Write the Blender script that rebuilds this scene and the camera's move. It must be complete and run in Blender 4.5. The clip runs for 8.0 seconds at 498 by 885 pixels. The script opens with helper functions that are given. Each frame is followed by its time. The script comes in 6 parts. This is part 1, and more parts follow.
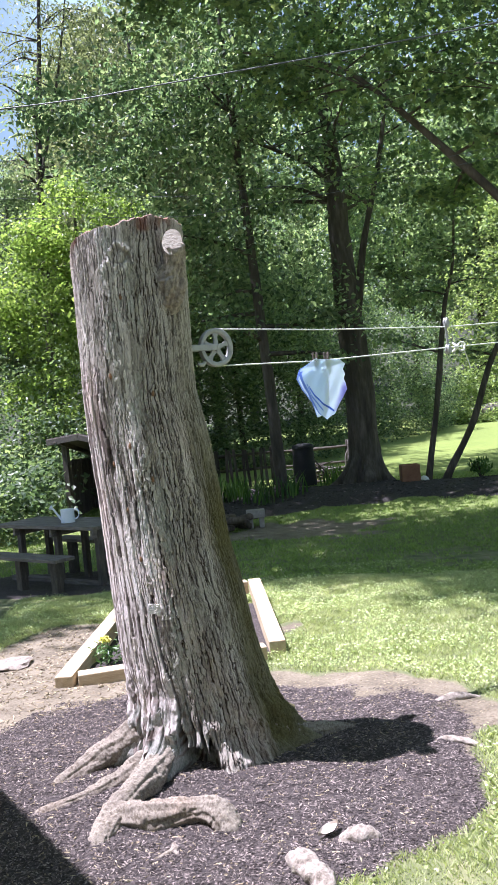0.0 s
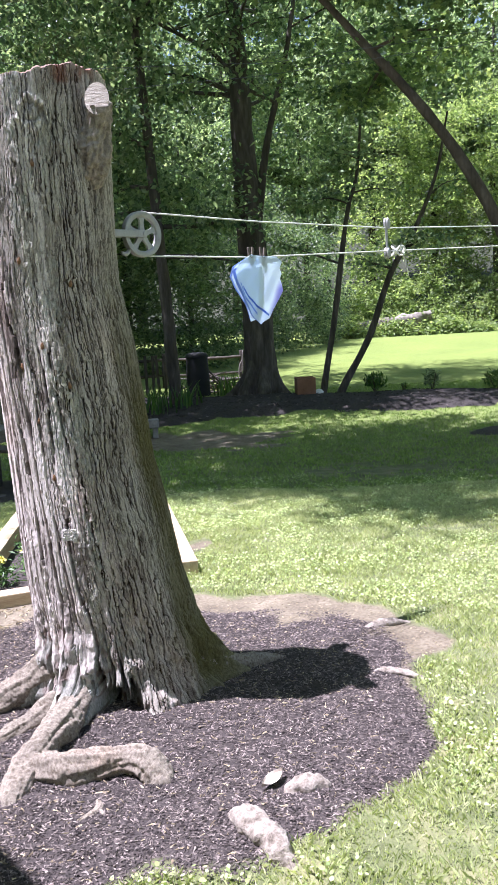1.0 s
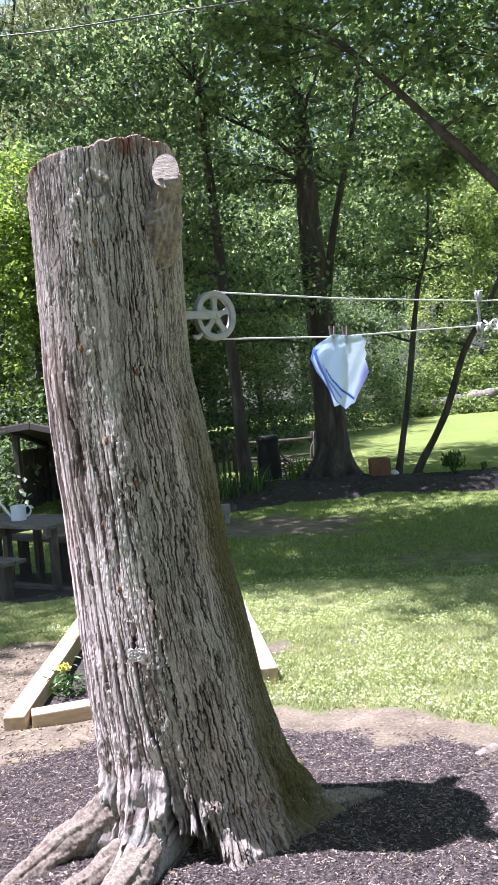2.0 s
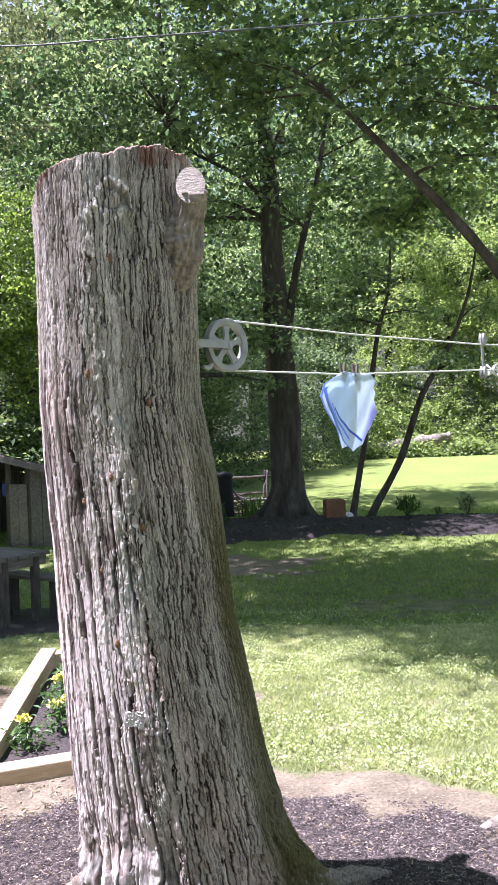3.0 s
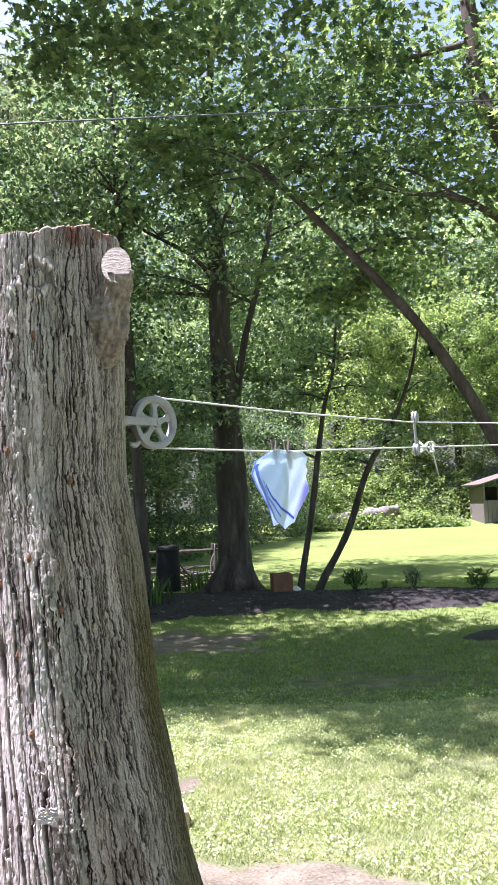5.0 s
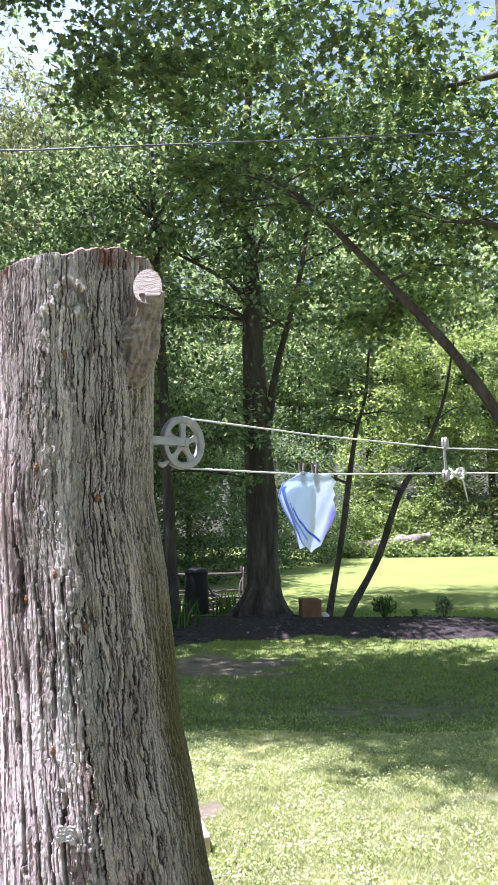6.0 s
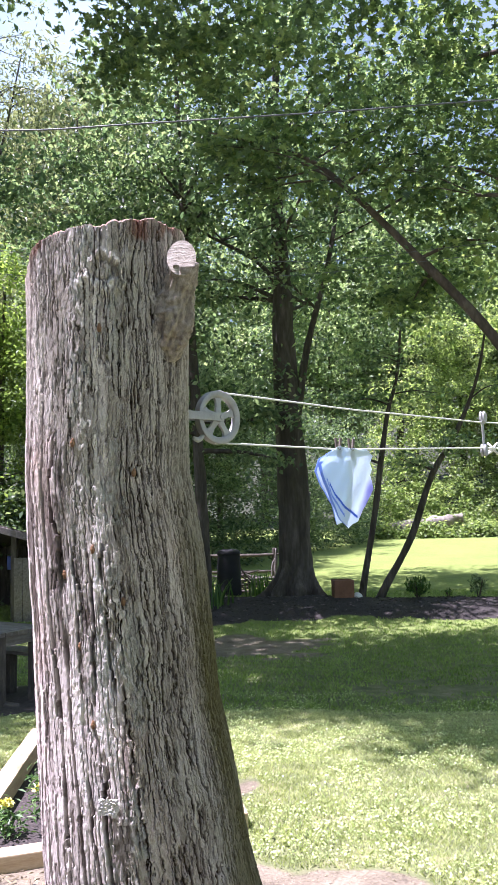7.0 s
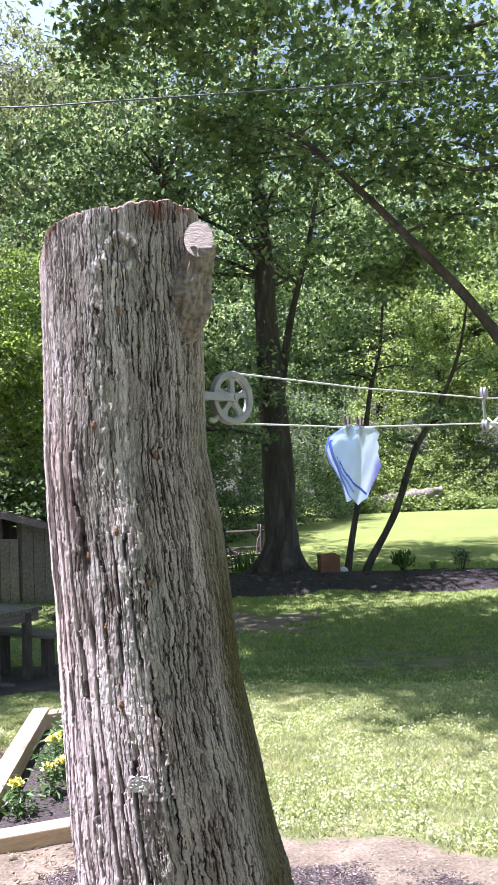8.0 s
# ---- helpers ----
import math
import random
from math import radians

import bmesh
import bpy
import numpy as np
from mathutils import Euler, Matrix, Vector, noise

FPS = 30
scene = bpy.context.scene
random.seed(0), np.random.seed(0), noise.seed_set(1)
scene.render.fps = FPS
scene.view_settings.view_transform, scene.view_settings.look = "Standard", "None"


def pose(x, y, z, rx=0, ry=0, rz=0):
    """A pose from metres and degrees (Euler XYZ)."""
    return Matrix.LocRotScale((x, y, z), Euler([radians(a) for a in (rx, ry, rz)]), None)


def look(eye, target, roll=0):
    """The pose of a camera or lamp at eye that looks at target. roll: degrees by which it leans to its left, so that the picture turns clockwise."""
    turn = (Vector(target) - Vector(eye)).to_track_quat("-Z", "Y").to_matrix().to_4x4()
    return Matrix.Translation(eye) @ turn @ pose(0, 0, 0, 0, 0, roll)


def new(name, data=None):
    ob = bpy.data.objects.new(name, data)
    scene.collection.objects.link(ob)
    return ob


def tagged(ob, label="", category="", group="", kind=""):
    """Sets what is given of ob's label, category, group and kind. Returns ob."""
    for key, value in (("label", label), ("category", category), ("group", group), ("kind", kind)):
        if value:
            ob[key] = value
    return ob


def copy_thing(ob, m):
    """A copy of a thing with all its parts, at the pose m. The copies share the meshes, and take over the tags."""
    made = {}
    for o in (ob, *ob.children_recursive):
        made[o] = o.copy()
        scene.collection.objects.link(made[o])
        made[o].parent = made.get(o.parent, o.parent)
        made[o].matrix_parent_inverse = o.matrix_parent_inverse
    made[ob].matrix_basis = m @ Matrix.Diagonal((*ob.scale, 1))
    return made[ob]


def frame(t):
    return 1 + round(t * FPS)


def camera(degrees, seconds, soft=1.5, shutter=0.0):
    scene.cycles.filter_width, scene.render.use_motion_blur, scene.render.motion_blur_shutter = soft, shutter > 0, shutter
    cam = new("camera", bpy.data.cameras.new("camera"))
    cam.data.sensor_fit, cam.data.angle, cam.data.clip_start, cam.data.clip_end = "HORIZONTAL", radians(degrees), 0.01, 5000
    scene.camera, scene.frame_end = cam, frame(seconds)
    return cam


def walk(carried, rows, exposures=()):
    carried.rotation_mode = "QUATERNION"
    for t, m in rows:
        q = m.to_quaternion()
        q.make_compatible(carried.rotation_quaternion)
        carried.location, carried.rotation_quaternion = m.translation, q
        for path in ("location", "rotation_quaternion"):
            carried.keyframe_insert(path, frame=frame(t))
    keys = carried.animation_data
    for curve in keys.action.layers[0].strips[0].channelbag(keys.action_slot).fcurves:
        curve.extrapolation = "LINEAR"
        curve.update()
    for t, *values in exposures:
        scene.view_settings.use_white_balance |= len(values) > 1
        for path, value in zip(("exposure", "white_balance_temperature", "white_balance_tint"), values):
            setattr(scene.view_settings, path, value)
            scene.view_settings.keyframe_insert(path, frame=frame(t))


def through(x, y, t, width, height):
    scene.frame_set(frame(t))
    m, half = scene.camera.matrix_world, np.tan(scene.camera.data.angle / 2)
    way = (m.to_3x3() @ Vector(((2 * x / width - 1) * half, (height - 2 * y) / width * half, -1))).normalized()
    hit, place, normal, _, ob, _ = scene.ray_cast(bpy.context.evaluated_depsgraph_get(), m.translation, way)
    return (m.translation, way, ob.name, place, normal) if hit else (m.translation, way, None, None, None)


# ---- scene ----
cam = camera(33.5, 8.0, 1.0)
PATH = [
    (0, (0.674, 0.194, 1.423), (0.299, 2.157, 1.353), -5.2),
    (0.3, (0.599, 0.31, 1.419), (0.315, 2.284, 1.272), -3.8),
    (0.5, (0.527, 0.399, 1.419), (0.284, 2.376, 1.245), -3.0),
    (0.7, (0.478, 0.479, 1.406), (0.343, 2.451, 1.106), -3.7),
    (1, (0.42, 0.577, 1.405), (0.311, 2.55, 1.099), -3.0),
    (1.2, (0.405, 0.67, 1.389), (0.297, 2.644, 1.086), -2.9),
    (1.5, (0.405, 0.81, 1.396), (0.262, 2.786, 1.125), -3.4),
    (1.7, (0.394, 0.865, 1.408), (0.138, 2.84, 1.225), -5.0),
    (2.8, (0.112, 1.105, 1.451), (-0.121, 3.091, 1.416), -3.1),
    (2.9, (0.094, 1.125, 1.441), (-0.073, 3.118, 1.417), -2.4),
    (3, (0.099, 1.135, 1.442), (-0.024, 3.131, 1.419), -2.1),
    (3.2, (0.112, 1.158, 1.442), (0.039, 3.156, 1.419), -1.8),
    (3.5, (0.141, 1.177, 1.449), (0.102, 3.176, 1.442), -1.9),
    (3.8, (0.155, 1.167, 1.456), (0.142, 3.167, 1.485), -2.0),
    (4, (0.159, 1.162, 1.456), (0.151, 3.161, 1.511), -2.2),
    (4.2, (0.167, 1.16, 1.46), (0.161, 3.159, 1.541), -2.1),
    (4.5, (0.165, 1.167, 1.464), (0.158, 3.164, 1.571), -2.1),
    (5.8, (0.19, 1.147, 1.451), (0.205, 3.137, 1.649), -1.8),
    (6, (0.188, 1.154, 1.451), (0.113, 3.142, 1.657), -0.7),
    (6.2, (0.189, 1.155, 1.447), (0.034, 3.137, 1.657), -0.6),
    (6.5, (0.192, 1.164, 1.44), (0.004, 3.144, 1.649), -0.7),
    (6.8, (0.182, 1.184, 1.432), (-0.006, 3.164, 1.639), -0.8),
    (7, (0.166, 1.188, 1.428), (0.018, 3.175, 1.593), -1.1),
    (7.2, (0.143, 1.186, 1.423), (0.021, 3.178, 1.553), -1.3),
    (7.5, (0.11, 1.19, 1.433), (-0.011, 3.183, 1.554), -1.3),
    (7.8, (0.069, 1.175, 1.435), (-0.028, 3.17, 1.543), -2.0),
    (8, (0.051, 1.162, 1.441), (-0.046, 3.157, 1.548), -2.1),
]
walk(cam, [(t, look(eye, target, roll)) for t, eye, target, roll in PATH],
     [(0.0, 1.57, 5720, 30), (1.5, 1.56, 5740, 32), (3.0, 1.70, 5800, 36), (4.5, 1.81, 5800, 35), (6.5, 1.81, 5810, 38), (8.0, 1.70, 5810, 38)])

# ---- light ----
SUN_EL, SUN_AZ = radians(68.6), radians(270)
world = bpy.data.worlds.new("sky")
scene.world = world
world.use_nodes = True
_n = world.node_tree.nodes
_sky = _n.new("ShaderNodeTexSky")
_sky.sky_type, _sky.sun_disc = "NISHITA", False
_sky.sun_elevation, _sky.sun_rotation = SUN_EL, SUN_AZ
_sky.air_density, _sky.dust_density, _sky.ozone_density = 1.0, 1.0, 1.4
_n["Background"].inputs["Strength"].default_value = 0.023
_nt = world.node_tree
_tc, _cl, _rp, _mx = (_n.new(k) for k in ("ShaderNodeTexCoord", "ShaderNodeTexNoise", "ShaderNodeValToRGB", "ShaderNodeMix"))
_mx.data_type = "RGBA"
_cl.inputs["Scale"].default_value, _cl.inputs["Detail"].default_value = 2.2, 7.0
_rp.color_ramp.elements[0].position, _rp.color_ramp.elements[1].position = 0.45, 0.74
_rp.color_ramp.elements[0].color = (0.30, 0.30, 0.30, 1)
_nt.links.new(_tc.outputs["Generated"], _cl.inputs["Vector"])
_nt.links.new(_cl.outputs["Fac"], _rp.inputs[0])
_nt.links.new(_rp.outputs[0], _mx.inputs[0])
_tone = _n.new("ShaderNodeMix")
_tone.data_type, _tone.blend_type = "RGBA", "MULTIPLY"
_tone.inputs[0].default_value, _tone.inputs[7].default_value = 1.0, (0.76, 1.10, 1.02, 1)
_nt.links.new(_sky.outputs[0], _tone.inputs[6])
_nt.links.new(_tone.outputs[2], _mx.inputs[6])
_mx.inputs[7].default_value = (12.5, 17.2, 19.5, 1)
_nt.links.new(_mx.outputs[2], _n["Background"].inputs["Color"])
_sun = bpy.data.lights.new("sun", "SUN")
_sun.energy, _sun.angle, _sun.color = 5.0, radians(0.55), (1.0, 0.975, 0.94)
_lamp = new("sun", _sun)
_lamp.matrix_world = look((0, 0, 30), (math.cos(SUN_EL), 0.034, 30 - math.sin(SUN_EL)))


# ---- materials ----
def mat(name, rough=0.8, metal=0.0):
    m = bpy.data.materials.new(name)
    m.use_nodes = True
    b = m.node_tree.nodes["Principled BSDF"]
    b.inputs["Roughness"].default_value, b.inputs["Metallic"].default_value = rough, metal
    return m, m.node_tree, b


def noise_tex(nt, scale, detail=4.0, stretch=(1, 1, 1), coord="Object", rough=0.55):
    tc, mp, tx = nt.nodes.new("ShaderNodeTexCoord"), nt.nodes.new("ShaderNodeMapping"), nt.nodes.new("ShaderNodeTexNoise")
    mp.inputs["Scale"].default_value = stretch
    tx.inputs["Scale"].default_value, tx.inputs["Detail"].default_value, tx.inputs["Roughness"].default_value = scale, detail, rough
    nt.links.new(tc.outputs[coord], mp.inputs[0])
    nt.links.new(mp.outputs[0], tx.inputs["Vector"])
    return tx.outputs["Fac"]


def ramp(nt, fac, stops):
    r = nt.nodes.new("ShaderNodeValToRGB")
    e = r.color_ramp.elements
    while len(e) < len(stops):
        e.new(0.5)
    for el, (p, c) in zip(e, stops):
        el.position, el.color = p, (*c, 1)
    nt.links.new(fac, r.inputs[0])
    return r.outputs[0]


def mixc(nt, fac, a, b, blend="MIX"):
    x = nt.nodes.new("ShaderNodeMix")
    x.data_type, x.blend_type = "RGBA", blend
    for sock, v in ((x.inputs[0], fac), (x.inputs[6], a), (x.inputs[7], b)):
        if isinstance(v, (int, float)):
            sock.default_value = v
        elif isinstance(v, tuple):
            sock.default_value = (*v, 1)
        else:
            nt.links.new(v, sock)
    return x.outputs[2]


def math_node(nt, op, a, b=0.0, clamp=False):
    x = nt.nodes.new("ShaderNodeMath")
    x.operation, x.use_clamp = op, clamp
    for sock, v in zip(x.inputs, (a, b)):
        if isinstance(v, (int, float)):
            sock.default_value = v
        else:
            nt.links.new(v, sock)
    return x.outputs[0]


def attr(nt, name):
    a = nt.nodes.new("ShaderNodeAttribute")
    a.attribute_name = name
    return a.outputs["Fac"]


def bump(nt, bsdf, fac, strength=0.5, dist=0.01):
    b = nt.nodes.new("ShaderNodeBump")
    b.inputs["Strength"].default_value, b.inputs["Distance"].default_value = strength, dist
    nt.links.new(fac, b.inputs["Height"])
    nt.links.new(b.outputs[0], bsdf.inputs["Normal"])


def simple(name, stops, scale=8.0, stretch=(1, 1, 1), rough=0.8, metal=0.0, bumps=0.4, dist=0.005, fine=60.0, vary=0.0):
    """Two scales of noise: a slow colour drift and fine grain, with relief."""
    m, nt, b = mat(name, rough, metal)
    slow = noise_tex(nt, scale, 5.0, stretch)
    grain = noise_tex(nt, fine, 3.0, stretch)
    fac = math_node(nt, "ADD", math_node(nt, "MULTIPLY", slow, 0.65), math_node(nt, "MULTIPLY", grain, 0.35))
    col = ramp(nt, fac, stops)
    if vary:
        oi = nt.nodes.new("ShaderNodeObjectInfo")
        v = math_node(nt, "ADD", math_node(nt, "MULTIPLY", oi.outputs["Random"], vary), 1 - vary / 2)
        hsv = nt.nodes.new("ShaderNodeHueSaturation")
        nt.links.new(v, hsv.inputs["Value"])
        nt.links.new(col, hsv.inputs["Color"])
        col = hsv.outputs[0]
    nt.links.new(col, b.inputs["Base Color"])
    bump(nt, b, fac, bumps, dist)
    return m


def leafy(name, dark, mid, light, through=0.4, rough=0.38, patch=0.35):
    """Leaves: each one its own shade of green, letting part of the light through."""
    m, nt, b = mat(name, rough)
    geo = nt.nodes.new("ShaderNodeNewGeometry")
    rnd = geo.outputs["Random Per Island"]
    drift = noise_tex(nt, patch, 3.0)
    fac = math_node(nt, "ADD", math_node(nt, "MULTIPLY", rnd, 0.6), math_node(nt, "MULTIPLY", drift, 0.4))
    col = ramp(nt, fac, [(0.15, dark), (0.5, mid), (0.9, light)])
    nt.links.new(col, b.inputs["Base Color"])
    b.inputs["Specular IOR Level"].default_value = 0.36
    tr, mx = nt.nodes.new("ShaderNodeBsdfTranslucent"), nt.nodes.new("ShaderNodeMixShader")
    nt.links.new(mixc(nt, 1.0, col, (1.42, 1.48, 0.82), "MULTIPLY"), tr.inputs["Color"])
    mx.inputs[0].default_value = through
    nt.links.new(b.outputs[0], mx.inputs[1])
    nt.links.new(tr.outputs[0], mx.inputs[2])
    nt.links.new(mx.outputs[0], nt.nodes["Material Output"].inputs["Surface"])
    return m


def island(name, stops, rough=0.9):
    m, nt, b = mat(name, rough)
    geo = nt.nodes.new("ShaderNodeNewGeometry")
    nt.links.new(ramp(nt, geo.outputs["Random Per Island"], stops), b.inputs["Base Color"])
    return m


def stump_bark():
    m, nt, b = mat("stump_bark", 0.92)
    b.inputs["Diffuse Roughness"].default_value = 0.6
    b.inputs["Specular IOR Level"].default_value = 0.12
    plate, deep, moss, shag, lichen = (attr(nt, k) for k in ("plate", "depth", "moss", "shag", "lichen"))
    fine = noise_tex(nt, 130, 7, (1, 1, 0.4), "Object", 0.68)
    slow = noise_tex(nt, 5, 4, (1, 1, 0.5))
    f = math_node(nt, "ADD", math_node(nt, "MULTIPLY", plate, 0.55), math_node(nt, "MULTIPLY", fine, 0.45))
    grey = ramp(nt, f, [(0.26, (0.235, 0.205, 0.172)), (0.42, (0.40, 0.362, 0.315)), (0.56, (0.53, 0.495, 0.445)), (0.74, (0.68, 0.65, 0.60))])
    f2 = math_node(nt, "ADD", math_node(nt, "MULTIPLY", plate, 0.75), math_node(nt, "MULTIPLY", fine, 0.25))
    # sunward strips: pale flaking bark, raised further to stand in for sunlight
    strip = ramp(nt, f2, [(0.26, (0.13, 0.098, 0.086)), (0.42, (0.32, 0.270, 0.248)), (0.57, (0.70, 0.635, 0.605)), (0.74, (0.92, 0.865, 0.835))])
    grey = mixc(nt, shag, grey, strip)
    # cracks and hollow: brown inner bark, their shade deepened into the colour
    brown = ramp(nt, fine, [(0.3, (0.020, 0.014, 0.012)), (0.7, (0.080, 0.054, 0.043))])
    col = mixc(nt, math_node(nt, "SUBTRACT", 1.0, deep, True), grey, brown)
    warm = ramp(nt, slow, [(0.35, (0.99, 0.99, 0.95)), (0.52, (1.01, 0.99, 0.97)), (0.68, (1.06, 0.98, 0.93))])
    col = mixc(nt, 1.0, col, warm, "MULTIPLY")
    col = mixc(nt, math_node(nt, "MULTIPLY", lichen, 0.62), col, ramp(nt, fine, [(0.35, (0.20, 0.225, 0.185)), (0.5, (0.38, 0.405, 0.36)), (0.66, (0.56, 0.58, 0.53))]))
    green = ramp(nt, fine, [(0.3, (0.065, 0.058, 0.02)), (0.7, (0.19, 0.17, 0.075))])
    col = mixc(nt, math_node(nt, "MULTIPLY", moss, math_node(nt, "ADD", 0.50, slow), True), col, green)
    col = mixc(nt, math_node(nt, "MULTIPLY", attr(nt, "red"), 0.8), col, ramp(nt, fine, [(0.3, (0.10, 0.035, 0.022)), (0.7, (0.34, 0.13, 0.075))]))
    grain = noise_tex(nt, 420, 5, (1, 1, 0.7), "Object", 0.7)
    col = mixc(nt, 1.0, col, ramp(nt, grain, [(0.34, (0.68, 0.67, 0.66)), (0.5, (1, 1, 1)), (0.66, (1.14, 1.14, 1.14))]), "MULTIPLY")
    nt.links.new(col, b.inputs["Base Color"])
    bump(nt, b, math_node(nt, "ADD", fine, grain), 0.45, 0.0022)
    return m


def ground_mat():
    m, nt, b = mat("ground", 0.95)
    mulch, bare = attr(nt, "mulch"), attr(nt, "bare")
    slow, mid, fine = noise_tex(nt, 0.5, 4), noise_tex(nt, 6, 5), noise_tex(nt, 70, 4)
    grass = ramp(nt, math_node(nt, "ADD", math_node(nt, "MULTIPLY", slow, 0.5), math_node(nt, "MULTIPLY", mid, 0.5)),
                 [(0.3, (0.105, 0.160, 0.020)), (0.5, (0.150, 0.212, 0.030)), (0.7, (0.205, 0.262, 0.045))])
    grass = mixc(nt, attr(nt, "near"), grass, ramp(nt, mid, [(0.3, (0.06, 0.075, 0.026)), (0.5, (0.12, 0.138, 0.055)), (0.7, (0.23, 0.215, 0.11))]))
    grass = mixc(nt, 0.15, grass, ramp(nt, fine, [(0.3, (0.09, 0.10, 0.04)), (0.7, (0.34, 0.35, 0.17))]))
    dirt = ramp(nt, math_node(nt, "ADD", math_node(nt, "MULTIPLY", mid, 0.5), math_node(nt, "MULTIPLY", fine, 0.5)),
                [(0.32, (0.070, 0.055, 0.037)), (0.46, (0.146, 0.120, 0.081)), (0.6, (0.222, 0.188, 0.130)), (0.75, (0.31, 0.27, 0.196))])
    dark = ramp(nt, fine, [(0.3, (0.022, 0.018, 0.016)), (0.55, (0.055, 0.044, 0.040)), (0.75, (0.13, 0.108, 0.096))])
    # away from the stump the mulch colour is darkened for the bed's shade
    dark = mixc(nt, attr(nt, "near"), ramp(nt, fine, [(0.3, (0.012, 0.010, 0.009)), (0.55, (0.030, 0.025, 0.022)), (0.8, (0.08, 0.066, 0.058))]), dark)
    edge = math_node(nt, "MULTIPLY", math_node(nt, "SUBTRACT", mid, 0.5), 1.0)
    fb = math_node(nt, "MULTIPLY", math_node(nt, "SUBTRACT", math_node(nt, "ADD", bare, edge), 0.4), 5.0, True)
    fm = math_node(nt, "MULTIPLY", math_node(nt, "SUBTRACT", math_node(nt, "ADD", mulch, edge), 0.4), 6.0, True)
    # woodland floor: leaf litter, darkened so gaps between the trunks look shaded
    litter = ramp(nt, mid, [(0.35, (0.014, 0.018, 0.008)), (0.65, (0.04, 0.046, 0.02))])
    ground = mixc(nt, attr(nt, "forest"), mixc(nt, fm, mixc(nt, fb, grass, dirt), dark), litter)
    nt.links.new(ground, b.inputs["Base Color"])
    bump(nt, b, math_node(nt, "ADD", mid, fine), 0.9, 0.015)
    return m


